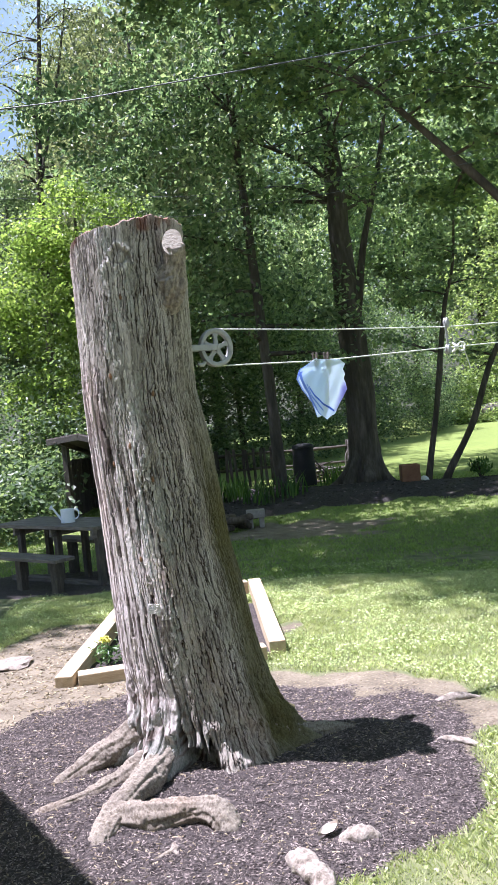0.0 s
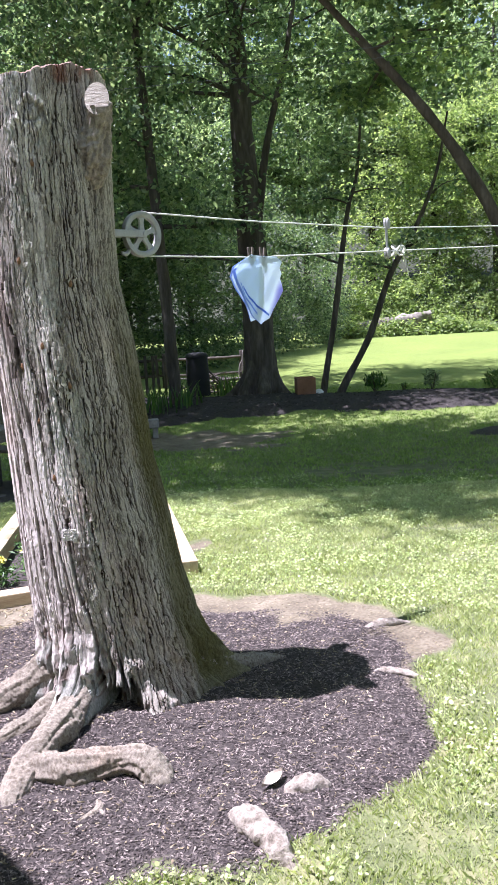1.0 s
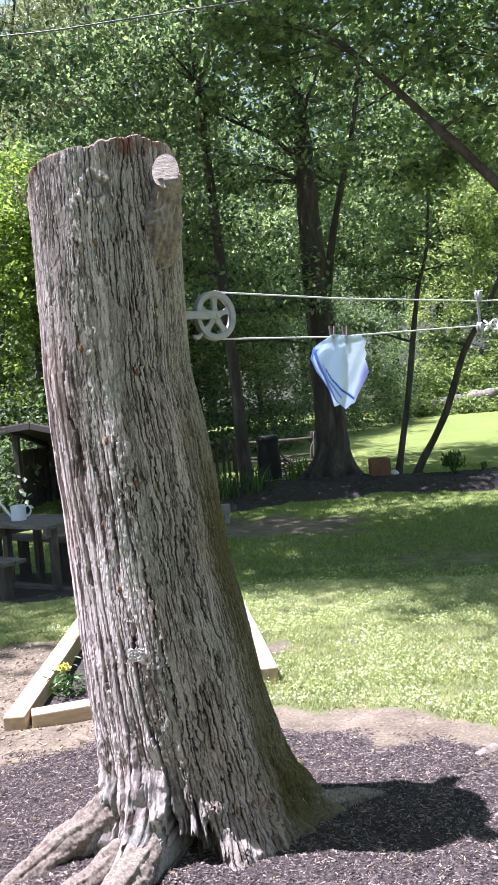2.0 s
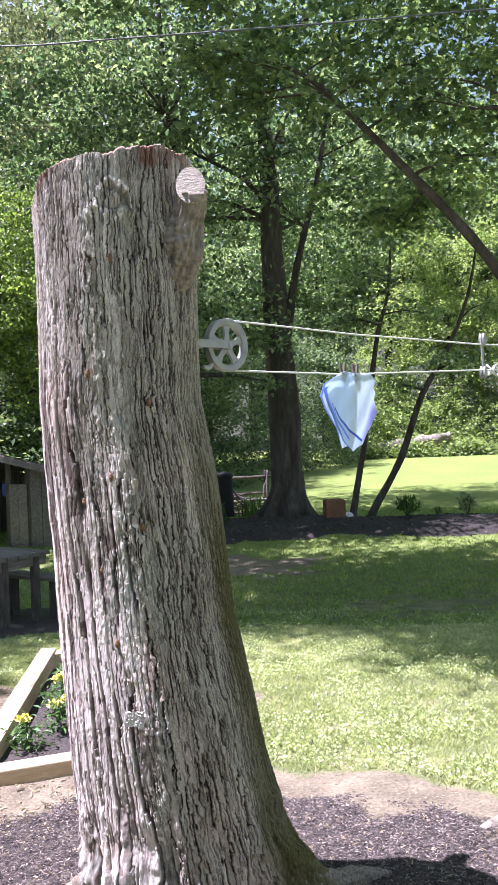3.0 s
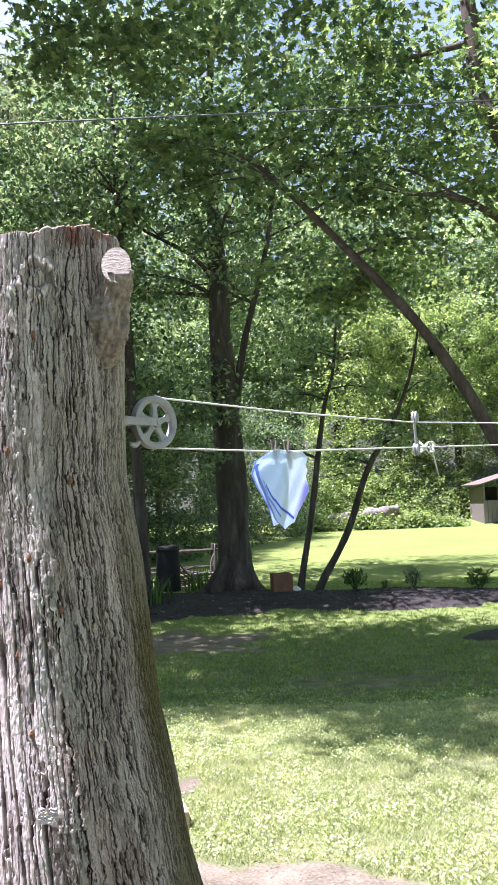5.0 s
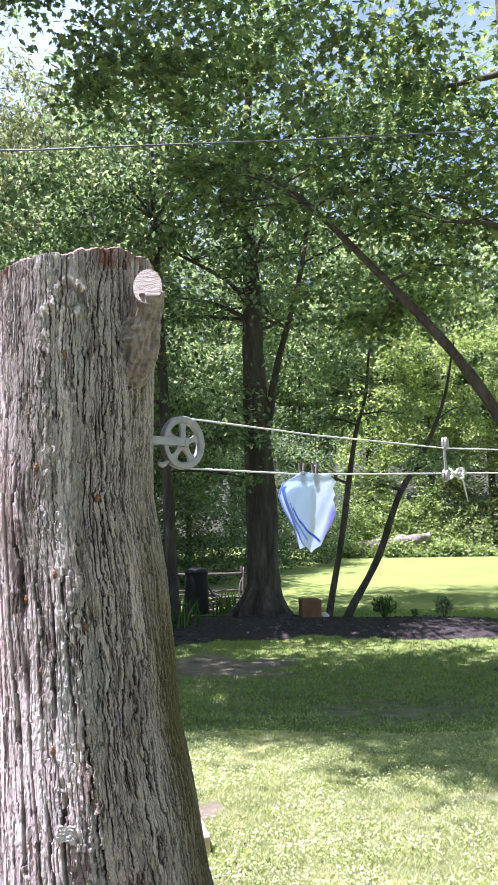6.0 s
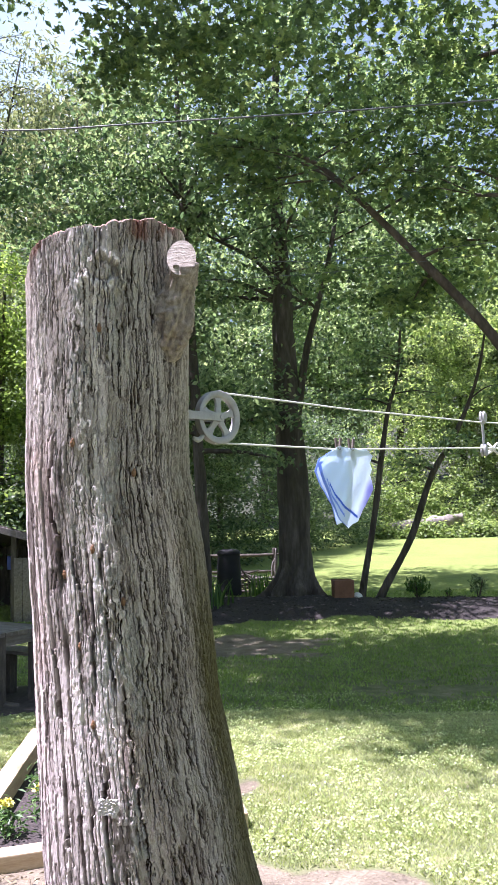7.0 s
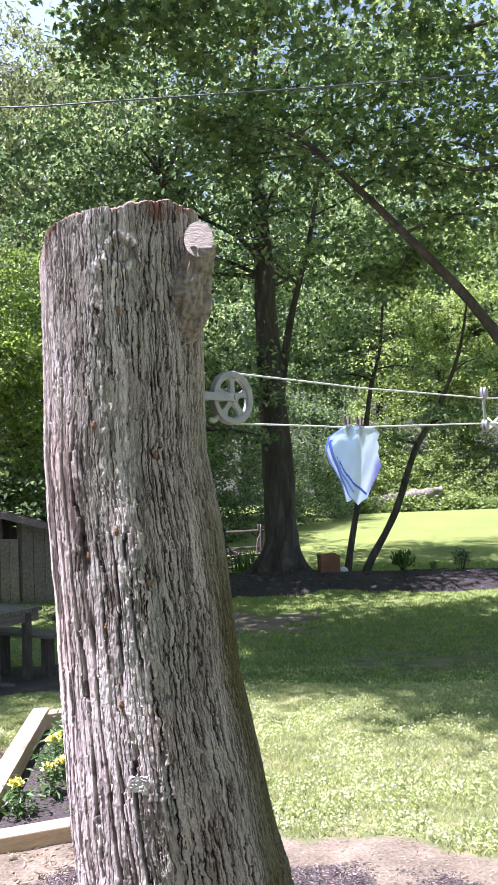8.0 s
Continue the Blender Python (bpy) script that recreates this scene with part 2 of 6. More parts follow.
M = {
    "bark": stump_bark(), "ground": ground_mat(),
    "root": simple("root_bark", [(0.32, (0.085, 0.068, 0.053)), (0.45, (0.21, 0.178, 0.142)), (0.58, (0.33, 0.29, 0.243)), (0.74, (0.45, 0.405, 0.355))], 30, (1, 1, 1), 0.95, 0, 1.0, 0.010, 140),
    "scar": simple("bare_wood", [(0.3, (0.50, 0.46, 0.42)), (0.6, (0.70, 0.67, 0.63)), (0.8, (0.8, 0.78, 0.75))], 40, (1, 1, 1), 0.85, 0, 0.5, 0.003, 160),
    "sawn": simple("sawn_wood", [(0.34, (0.20, 0.165, 0.125)), (0.48, (0.37, 0.325, 0.26)), (0.62, (0.50, 0.455, 0.385))], 60, (1, 1, 4), 0.9, 0, 0.9, 0.005, 260),
    "redwood": simple("inner_bark", [(0.3, (0.12, 0.085, 0.07)), (0.5, (0.24, 0.16, 0.12)), (0.62, (0.36, 0.15, 0.08)), (0.78, (0.48, 0.26, 0.15))], 9, (1, 1, 0.4), 0.9, 0, 0.8, 0.006),
    "tree": simple("tree_bark", [(0.3, (0.024, 0.019, 0.015)), (0.5, (0.064, 0.053, 0.043)), (0.72, (0.15, 0.13, 0.11))], 6, (1, 1, 0.2), 0.95, 0, 1.0, 0.03, 26),
    "limb": simple("limb_bark", [(0.3, (0.03, 0.024, 0.019)), (0.5, (0.085, 0.066, 0.050)), (0.75, (0.17, 0.14, 0.11))], 7, (1, 1, 0.4), 0.95, 0, 0.8, 0.015, 30),
    "maple": leafy("maple_leaf", (0.038, 0.067, 0.047), (0.148, 0.223, 0.116), (0.324, 0.384, 0.164), 0.6),
    "beech": leafy("broad_leaf", (0.037, 0.067, 0.051), (0.139, 0.211, 0.131), (0.338, 0.391, 0.254), 0.58),
    "oak": leafy("oak_leaf", (0.071, 0.090, 0.053), (0.188, 0.219, 0.132), (0.366, 0.378, 0.264), 0.42),
    "wood": leafy("woodland_leaf", (0.057, 0.089, 0.062), (0.169, 0.235, 0.145), (0.336, 0.393, 0.284), 0.55),
    "turf": leafy("turf_blade", (0.110, 0.185, 0.042), (0.220, 0.321, 0.081), (0.378, 0.475, 0.162), 0.35, 0.6, 1.2),
    # distant crowns: paler copies of oak and wood, sunlight put into the colour
    "far_oak_lit": leafy("far_oak_lit_leaf", (0.067, 0.098, 0.058), (0.263, 0.351, 0.206), (0.482, 0.564, 0.396), 0.55),
    "far_wood_lit": leafy("far_wood_lit_leaf", (0.068, 0.101, 0.062), (0.267, 0.357, 0.206), (0.477, 0.547, 0.389), 0.58),
    # wood's-edge undergrowth: sunlight is painted into this lighter leaf colour
    "sun_tint": leafy("sun_tint_leaf", (0.097, 0.145, 0.062), (0.240, 0.315, 0.132), (0.428, 0.485, 0.248), 0.6),
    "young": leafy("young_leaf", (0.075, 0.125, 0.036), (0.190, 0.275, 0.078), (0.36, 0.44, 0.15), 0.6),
    # the rest of the undergrowth: shade is painted into this darker leaf colour
    "shade_tint": leafy("shade_tint_leaf", (0.033, 0.061, 0.035), (0.110, 0.170, 0.095), (0.282, 0.349, 0.199), 0.5),
    "shrub": leafy("shrub_leaf", (0.03, 0.08, 0.02), (0.06, 0.13, 0.03), (0.13, 0.22, 0.05), 0.35),
    "grass": leafy("grass_blade", (0.217, 0.262, 0.112), (0.428, 0.479, 0.231), (0.731, 0.730, 0.475), 0.35, 0.6, 2.4),
    "clover": leafy("lawn_weed", (0.210, 0.295, 0.105), (0.441, 0.536, 0.224), (0.694, 0.744, 0.447), 0.35, 0.5, 2.4),
    "chip": island("mulch_chip", [(0.0, (0.024, 0.019, 0.017)), (0.5, (0.088, 0.071, 0.064)), (0.85, (0.19, 0.158, 0.141)), (0.99, (0.34, 0.285, 0.25))]),
    # the bed's chips: mulch chip colours lowered to paint in the tree shade
    "shaded_chip": island("shaded_mulch_chip", [(0.0, (0.012, 0.010, 0.009)), (0.5, (0.032, 0.026, 0.024)), (0.85, (0.08, 0.068, 0.06)), (0.97, (0.24, 0.20, 0.18))]),
    "straw": island("wood_chip", [(0.0, (0.15, 0.115, 0.075)), (0.6, (0.30, 0.245, 0.155)), (0.95, (0.52, 0.44, 0.28))]),
    "timber": simple("new_timber", [(0.3, (0.33, 0.24, 0.14)), (0.5, (0.47, 0.37, 0.235)), (0.7, (0.57, 0.475, 0.33))], 4, (6, 1, 6), 0.75, 0, 0.3, 0.003, 40),
    "grey_wood": simple("weathered_wood", [(0.3, (0.07, 0.06, 0.055)), (0.5, (0.14, 0.122, 0.11)), (0.72, (0.25, 0.225, 0.205))], 5, (8, 1, 8), 0.85, 0, 0.4, 0.004, 30, 0.3),
    "dark_wood": simple("dark_wood", [(0.3, (0.035, 0.028, 0.024)), (0.5, (0.075, 0.062, 0.052)), (0.7, (0.14, 0.12, 0.10))], 6, (4, 4, 1), 0.85, 0, 0.4, 0.004, 30, 0.3),
    "metal": simple("cast_aluminium", [(0.3, (0.30, 0.30, 0.29)), (0.6, (0.42, 0.42, 0.41)), (0.8, (0.52, 0.52, 0.51))], 20, (1, 1, 1), 0.55, 0.4, 0.15, 0.001, 200),
    "rope": simple("white_cord", [(0.3, (0.50, 0.52, 0.45)), (0.6, (0.74, 0.76, 0.68)), (0.8, (0.84, 0.86, 0.8))], 40, (1, 1, 1), 0.7, 0, 0.5, 0.001, 400),
    "wire": simple("cable", [(0.3, (0.045, 0.05, 0.05)), (0.7, (0.11, 0.12, 0.12))], 20, (1, 1, 1), 0.5, 0, 0.1, 0.001),
}


# ---- building helpers ----
def hash3(i, j, k):
    n = (i.astype(np.int64) * 374761393 + j.astype(np.int64) * 668265263 + k.astype(np.int64) * 1274126177) & 0x7FFFFFFF
    n = ((n ^ (n >> 13)) * 1103515245 + 12345) & 0x7FFFFFFF
    n = ((n ^ (n >> 15)) * 1597334677) & 0x7FFFFFFF
    return ((n ^ (n >> 12)) & 0xFFFFF) / float(0xFFFFF)


def vnoise(x, y, z):
    """Smooth value noise in 0..1 for arrays."""
    x, y, z = np.broadcast_arrays(np.asarray(x, float), np.asarray(y, float), np.asarray(z, float))
    xi, yi, zi = np.floor(x), np.floor(y), np.floor(z)
    fx, fy, fz = x - xi, y - yi, z - zi
    fx, fy, fz = fx * fx * (3 - 2 * fx), fy * fy * (3 - 2 * fy), fz * fz * (3 - 2 * fz)
    out = 0
    for a in (0, 1):
        for b in (0, 1):
            for c in (0, 1):
                w = (fx if a else 1 - fx) * (fy if b else 1 - fy) * (fz if c else 1 - fz)
                out = out + w * hash3(xi + a, yi + b, zi + c)
    return out


def step(a, b, x):
    t = np.clip((x - a) / (b - a), 0, 1)
    return t * t * (3 - 2 * t)


def np_mesh(name, verts, faces, smooth=True, attrs=None):
    me = bpy.data.meshes.new(name)
    verts, faces = np.asarray(verts, np.float32), np.asarray(faces, np.int32)
    k = faces.shape[1]
    me.vertices.add(len(verts))
    me.vertices.foreach_set("co", verts.ravel())
    me.loops.add(faces.size)
    me.loops.foreach_set("vertex_index", faces.ravel())
    me.polygons.add(len(faces))
    me.polygons.foreach_set("loop_start", np.arange(0, faces.size, k, dtype=np.int32))
    me.polygons.foreach_set("use_smooth", np.full(len(faces), smooth))
    for key, val in (attrs or {}).items():
        me.attributes.new(key, "FLOAT", "POINT").data.foreach_set("value", np.asarray(val, np.float32))
    me.update(calc_edges=True)
    me.validate()
    return me


def part(name, data, material, parent=None, label=""):
    """Link a bmesh or mesh as one object under a thing or part."""
    if isinstance(data, bmesh.types.BMesh):
        me = bpy.data.meshes.new(name)
        data.normal_update()
        data.to_mesh(me)
        data.free()
    else:
        me = data
    if material and not me.materials:
        me.materials.append(material)
    ob = new(name, me)
    ob.parent = parent
    if label:
        ob["label"] = label
    return ob


def thing(name, label, category, group="", kind="", m=None):
    ob = tagged(new(name), label, category, group, kind)
    ob.empty_display_size = 0.1
    if m is not None:
        ob.matrix_basis = m
    return ob


def box(sx, sy, sz, m=None, bevel=0.006):
    """A bevelled block standing on its own base centre."""
    bm = bmesh.new()
    bmesh.ops.create_cube(bm, size=1, matrix=Matrix.Translation((0, 0, sz / 2)) @ Matrix.Diagonal((sx, sy, sz, 1)))
    if bevel:
        bmesh.ops.bevel(bm, geom=bm.edges[:], offset=bevel, segments=2, affect="EDGES", profile=0.6)
    if m is not None:
        bm.transform(m)
    return bm


def spline(pts, n):
    """Points along a smooth curve through pts (rows of any width)."""
    p = np.asarray(pts, float)
    p = np.vstack([2 * p[0] - p[1], p, 2 * p[-1] - p[-2]])
    out = []
    segs = len(p) - 3
    for t in np.linspace(0, segs - 1e-6, n):
        i = int(t)
        f = t - i
        a, b, c, d = p[i], p[i + 1], p[i + 2], p[i + 3]
        out.append(0.5 * (2 * b + (c - a) * f + (2 * a - 5 * b + 4 * c - d) * f * f + (3 * b - a - 3 * c + d) * f ** 3))
    return np.array(out)


def tube(pts, n=40, seg=12, rough=0.0, freq=8.0, caps=True, knobs=0.0, grain=0.0):
    """A tapering tube along rows x, y, z, r; rough: relief as a share of the radius. Returns verts and faces (triangles)."""
    s = spline(pts, n)
    c, r = s[:, :3], np.maximum(s[:, 3], 0.001)
    tan = np.gradient(c, axis=0)
    tan /= np.linalg.norm(tan, axis=1)[:, None]
    up = np.array([0.0, 0.0, 1.0]) if abs(tan[0][2]) < 0.9 else np.array([0.0, 1.0, 0.0])
    rows = []
    run = np.concatenate([[0], np.cumsum(np.linalg.norm(np.diff(c, axis=0), axis=1))])
    th = np.linspace(0, 2 * np.pi, seg, endpoint=False)
    for i in range(n):
        e1 = up - tan[i] * up.dot(tan[i])
        e1 /= np.linalg.norm(e1)
        up = e1
        e2 = np.cross(tan[i], e1)
        d = np.cos(th)[:, None] * e1 + np.sin(th)[:, None] * e2
        p = c[i] + d * r[i]
        if rough:
            k = (vnoise(p[:, 0] * freq, p[:, 1] * freq, p[:, 2] * freq * 0.5) - 0.5) * 2 * rough
            k = k + (vnoise(p[:, 0] * freq * 3, p[:, 1] * freq * 3, p[:, 2] * freq * 1.2) - 0.5) * rough
            if knobs:
                k = k + (vnoise(p[:, 0] * 55, p[:, 1] * 55, p[:, 2] * 55) - 0.5) * knobs + (vnoise(p[:, 0] * 120, p[:, 1] * 120, p[:, 2] * 120) - 0.5) * knobs * 0.6
            if grain:
                k = k + grain * (step(0.3, 0.6, vnoise(np.cos(th) * 3.2 + 9, np.sin(th) * 3.2, run[i] * 9)) - 0.5 + 0.5 * (vnoise(np.cos(th) * 8, np.sin(th) * 8, run[i] * 30) - 0.5))
            p = c[i] + d * (r[i] * (1 + k))[:, None]
        rows.append(p)
    v = np.vstack(rows)
    f = []
    for i in range(n - 1):
        for j in range(seg):
            a, b = i * seg + j, i * seg + (j + 1) % seg
            f += [(a, b, b + seg), (a, b + seg, a + seg)]
    if caps:
        v = np.vstack([v, c[0], c[-1]])
        k = n * seg
        for j in range(seg):
            f += [(k, (j + 1) % seg, j), (k + 1, (n - 1) * seg + j, (n - 1) * seg + (j + 1) % seg)]
    return v, np.array(f)


def join(parts):
    vs, fs, o = [], [], 0
    for v, f in parts:
        vs.append(v)
        fs.append(np.asarray(f) + o)
        o += len(v)
    return np.vstack(vs), np.vstack(fs)


KITE = (np.array([(0, 0, 0), (0.30, 0.45, 0.07), (0, 1, -0.05), (-0.30, 0.45, 0.07)]), np.array([(0, 1, 2), (0, 2, 3)]))
SLIM = (np.array([(0, 0, 0), (0.17, 0.45, 0.05), (0, 1, -0.10), (-0.17, 0.45, 0.05)]), np.array([(0, 1, 2), (0, 2, 3)]))
LOBED = (np.array([(0, 0.15, 0), (0.16, 0, 0.02), (0.55, 0.22, 0.02), (0.26, 0.42, 0.06), (0.5, 0.72, -0.02), (0.17, 0.66, 0.04), (0, 1.05, -0.06),
                   (-0.17, 0.66, 0.04), (-0.5, 0.72, -0.02), (-0.26, 0.42, 0.06), (-0.55, 0.22, 0.02), (-0.16, 0, 0.02)]),
         np.array([(0, 1, 2), (0, 2, 3), (0, 3, 4), (0, 4, 5), (0, 5, 6), (0, 6, 7), (0, 7, 8), (0, 8, 9), (0, 9, 10), (0, 10, 11)]))


ROUND = (np.array([(0, 0, 0), (0.40, 0.30, 0.05), (0.36, 0.78, 0.04), (0, 1, 0), (-0.36, 0.78, 0.04), (-0.40, 0.30, 0.05)]), np.array([(0, 1, 2), (0, 2, 3), (0, 3, 4), (0, 4, 5)]))


def leaves(rng, at, size, shape=KITE, droop=0.5, tilt=1.0):
    """One leaf at each row of at. tilt: how far the blades turn from lying flat."""
    n = len(at)
    yaw = rng.uniform(0, 2 * np.pi, n)
    pit = rng.normal(-droop, 0.45 * tilt, n)
    rol = rng.normal(0, 0.6 * tilt, n)
    s = size * rng.uniform(0.65, 1.25, n)
    v0, f0 = shape
    cy, sy, cp, sp, cr, sr = np.cos(yaw), np.sin(yaw), np.cos(pit), np.sin(pit), np.cos(rol), np.sin(rol)
    x, y, z = (v0[:, i][None, :] * s[:, None] for i in range(3))
    x, z = x * cr[:, None] + z * sr[:, None], -x * sr[:, None] + z * cr[:, None]
    y, z = y * cp[:, None] - z * sp[:, None], y * sp[:, None] + z * cp[:, None]
    x, y = x * cy[:, None] - y * sy[:, None], x * sy[:, None] + y * cy[:, None]
    v = np.stack([x, y, z], 2) + at[:, None, :]
    f = f0[None] + (np.arange(n) * len(v0))[:, None, None]
    return v.reshape(-1, 3), f.reshape(-1, 3)


def sprays(rng, centres, radius, per, flat=0.45):
    """Points gathered into leaf sprays: around each centre, an uneven flattened cloud."""
    c = np.repeat(centres, per, axis=0)
    d = rng.normal(0, 1, c.shape) * np.array([1, 1, flat])
    r = np.repeat(radius * rng.uniform(0.5, 1.3, len(centres)), per)
    return c + d * r[:, None] * 0.55


def crown_points(rng, blobs, n, hollow=0.5):
    """Spray centres in ellipsoids (x, y, z, rx, ry, rz), more towards their skins."""
    w = np.array([b[3] * b[4] * b[5] for b in blobs]) ** 0.75
    pick = rng.choice(len(blobs), n, p=w / w.sum())
    b = np.array(blobs)[pick]
    d = rng.normal(0, 1, (n, 3))
    d /= np.linalg.norm(d, axis=1)[:, None]
    rad = (hollow + (1 - hollow) * rng.uniform(0, 1, n)) ** 0.6
    rad *= 0.8 + 0.4 * vnoise(d[:, 0] * 2.3 + b[:, 0], d[:, 1] * 2.3 + b[:, 1], d[:, 2] * 2.3)
    return b[:, :3] + d * b[:, 3:] * rad[:, None]


# ---- ground ----
GY = [0, 3.4, 5, 6.5, 8, 9, 11, 13, 14.2, 16, 20, 40, 60, 120, 900]
GZ = [0, 0, -0.09, -0.14, -0.27, -0.35, -0.42, -0.42, -0.36, -0.19, -0.1, 0.1, 1.5, 22, 60]


def bed_edges(x):
    front = 14.62 + 0.10 * np.sin(x * 1.7) - 0.6 * step(-0.6, -2.0, x) - 1.2 * step(-2.0, -4.0, x)
    return front, 16.5 - 0.12 * x + 0.1 * np.sin(x * 2.3 + 1)


def masks(x, y):
    """How far a place is mulch, or bare soil, in 0..1."""
    n = vnoise(x * 3, y * 3, 0 * x) - 0.5
    rx = np.where(x < -0.35, 1.08, 1.23)
    q = np.hypot((x + 0.35) / rx, (y - 3.5) / np.where(y > 3.5, 1.12, 1.17))
    n2 = vnoise(x * 9, y * 9, 0 * x + 2) - 0.5
    mulch = 1 - step(0.88, 1.08, q + n * 0.22 + n2 * 0.10)
    f, b = bed_edges(x)
    bed = step(-0.12, 0.12, y - f + n * 0.25) * (1 - step(-0.15, 0.15, y - b)) * (1 - step(9, 11, x)) * step(-3.6, -3.2, x + n)
    mound = 1 - step(0.9, 1.1, np.hypot((x - 4.75) / 1.75, (y - 12.0) / 1.15) + n * 0.35)
    planter = ((x > -1.46 - 0.13 * (y - 4.7)) & (x < -0.2 - 0.22 * (y - 5)) & (y > 4.72 + 0.46 * (x + 1.39)) & (y < 6.95)) * 1.0
    pad = 1 - step(0.9, 1.1, np.hypot((x + 3.5) / 1.75, (y - 9.1) / 1.0) + n * 0.25)
    mulch = np.maximum.reduce([mulch, bed, mound, planter, pad * 0.8])
    q2 = np.hypot((x + 0.35) / 1.31, (y - 3.85) / 1.12)
    bare = 1 - step(0.85, 1.08, q2 + n * 0.35)
    left = step(-0.2, -0.5, x) * (1 - step(4.9, 5.45, y + 0.15 * x + n * 0.8)) * step(2.2, 2.6, y)
    strip = step(-0.45, -0.2, x) * (1 - step(-0.30, -0.18, x + n * 0.3)) * step(4, 4.6, y) * (1 - step(5.9, 6.3, y))
    patch = 0.95 - 0.95 * step(0.75, 1.1, np.hypot((x + 1.0) / 1.35, (y - 12.6) / 0.95) + n * 0.5 + 0.5 * (vnoise(x * 2.2, y * 11, 0 * x + 5) - 0.5))
    worn = 0.36 * (1 - step(0.5, 1.1, np.hypot((x - 1.6) / 1.6, (y - 9.6) / 0.9) + n * 0.9))
    trail = 0.8 * (1 - step(0.6, 1.1, np.hypot((x + 1.95) / 0.5, (y - 5.7) / 0.6) + n * 0.6))
    return mulch, np.maximum.reduce([bare, left, strip, patch, worn, trail])


def ground_z(x, y):
    x, y = np.asarray(x, float), np.asarray(y, float)
    z = np.interp(y, GY, GZ)
    mulch, bare = masks(x, y)
    near = np.clip(1 - np.hypot(x, y - 6) / 40, 0, 1)
    z = z + near * (0.03 * (vnoise(x * 1.3, y * 1.3, 0 * x) - 0.5) + 0.015 * (vnoise(x * 7, y * 7, 0 * x + 3) - 0.5))
    z = z + 0.015 * mulch + 0.012 * mulch * (vnoise(x * 22, y * 22, 0 * x + 5) - 0.5)
    f, b = bed_edges(x)
    z = z + 0.08 * step(0, 0.5, y - f) * (1 - step(-0.5, 0.1, y - b)) * (1 - step(9, 11, x))
    z = z + 0.15 * np.clip(1 - np.hypot((x - 4.4) / 1.95, (y - 12.0) / 1.25), 0, 1)
    return z


def axis(lo, hi, fine, far_lo, far_hi, grow=1.12):
    a = list(np.arange(lo, hi + 1e-6, fine))
    st, v = fine, hi
    while v < far_hi:
        st *= grow
        v += st
        a.append(v)
    st, v = fine, lo
    while v > far_lo:
        st *= grow
        v -= st
        a.insert(0, v)
    return np.array(a)


def build_ground():
    xs = axis(-3.6, 3.6, 0.04, -700, 700, 1.07)
    ys = axis(1.6, 8.0, 0.04, -600, 900, 1.035)
    X, Y = np.meshgrid(xs, ys)
    x, y = X.ravel(), Y.ravel()
    z = ground_z(x, y)
    mulch, bare = masks(x, y)
    nx, ny = len(xs), len(ys)
    i, j = np.meshgrid(np.arange(nx - 1), np.arange(ny - 1))
    a = (j * nx + i).ravel()
    f = np.stack([a, a + 1, a + nx + 1, a + nx], 1)
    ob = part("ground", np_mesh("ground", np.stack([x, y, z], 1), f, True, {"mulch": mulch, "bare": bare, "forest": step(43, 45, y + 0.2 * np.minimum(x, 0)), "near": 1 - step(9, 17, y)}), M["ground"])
    tagged(ob, "mown lawn with bare soil and dark mulch beds", "ground", "", "structure")


build_ground()

# ---- the stump ----
SZ = [-0.12, 0.0, 0.12, 0.29, 0.48, 0.65, 0.88, 1.1, 1.3, 1.55, 1.8, 2.0, 2.2, 2.4]
SX = [-0.285, -0.285, -0.29, -0.31, -0.34, -0.356, -0.385, -0.397, -0.412, -0.438, -0.434, -0.433, -0.434, -0.434]
SYY = [3.68, 3.68, 3.68, 3.67, 3.665, 3.66, 3.655, 3.648, 3.64, 3.63, 3.618, 3.61, 3.60, 3.60]
SR = [0.345, 0.335, 0.312, 0.296, 0.291, 0.283, 0.264, 0.259, 0.256, 0.247, 0.246, 0.245, 0.244, 0.244]
# root flares: bearing in degrees, reach, half width in degrees, height of fade
FLARES = [(-112, 0.30, 9, 0.13), (-150, 0.17, 11, 0.13), (6, 0.17, 20, 0.12), (-62, 0.07, 12, 0.12), (-35, 0.05, 14, 0.2),
          (55, 0.2, 20, 0.14), (120, 0.2, 20, 0.14), (-132, 0.05, 8, 0.16), (-97, 0.09, 5, 0.12), (-80, 0.05, 3.5, 0.15)]


def terrace(n, levels):
    """Turns a smooth field into flat shelves with steep edges."""
    q = n * levels
    return (np.floor(q) + step(0.86, 1.0, q - np.floor(q))) / levels


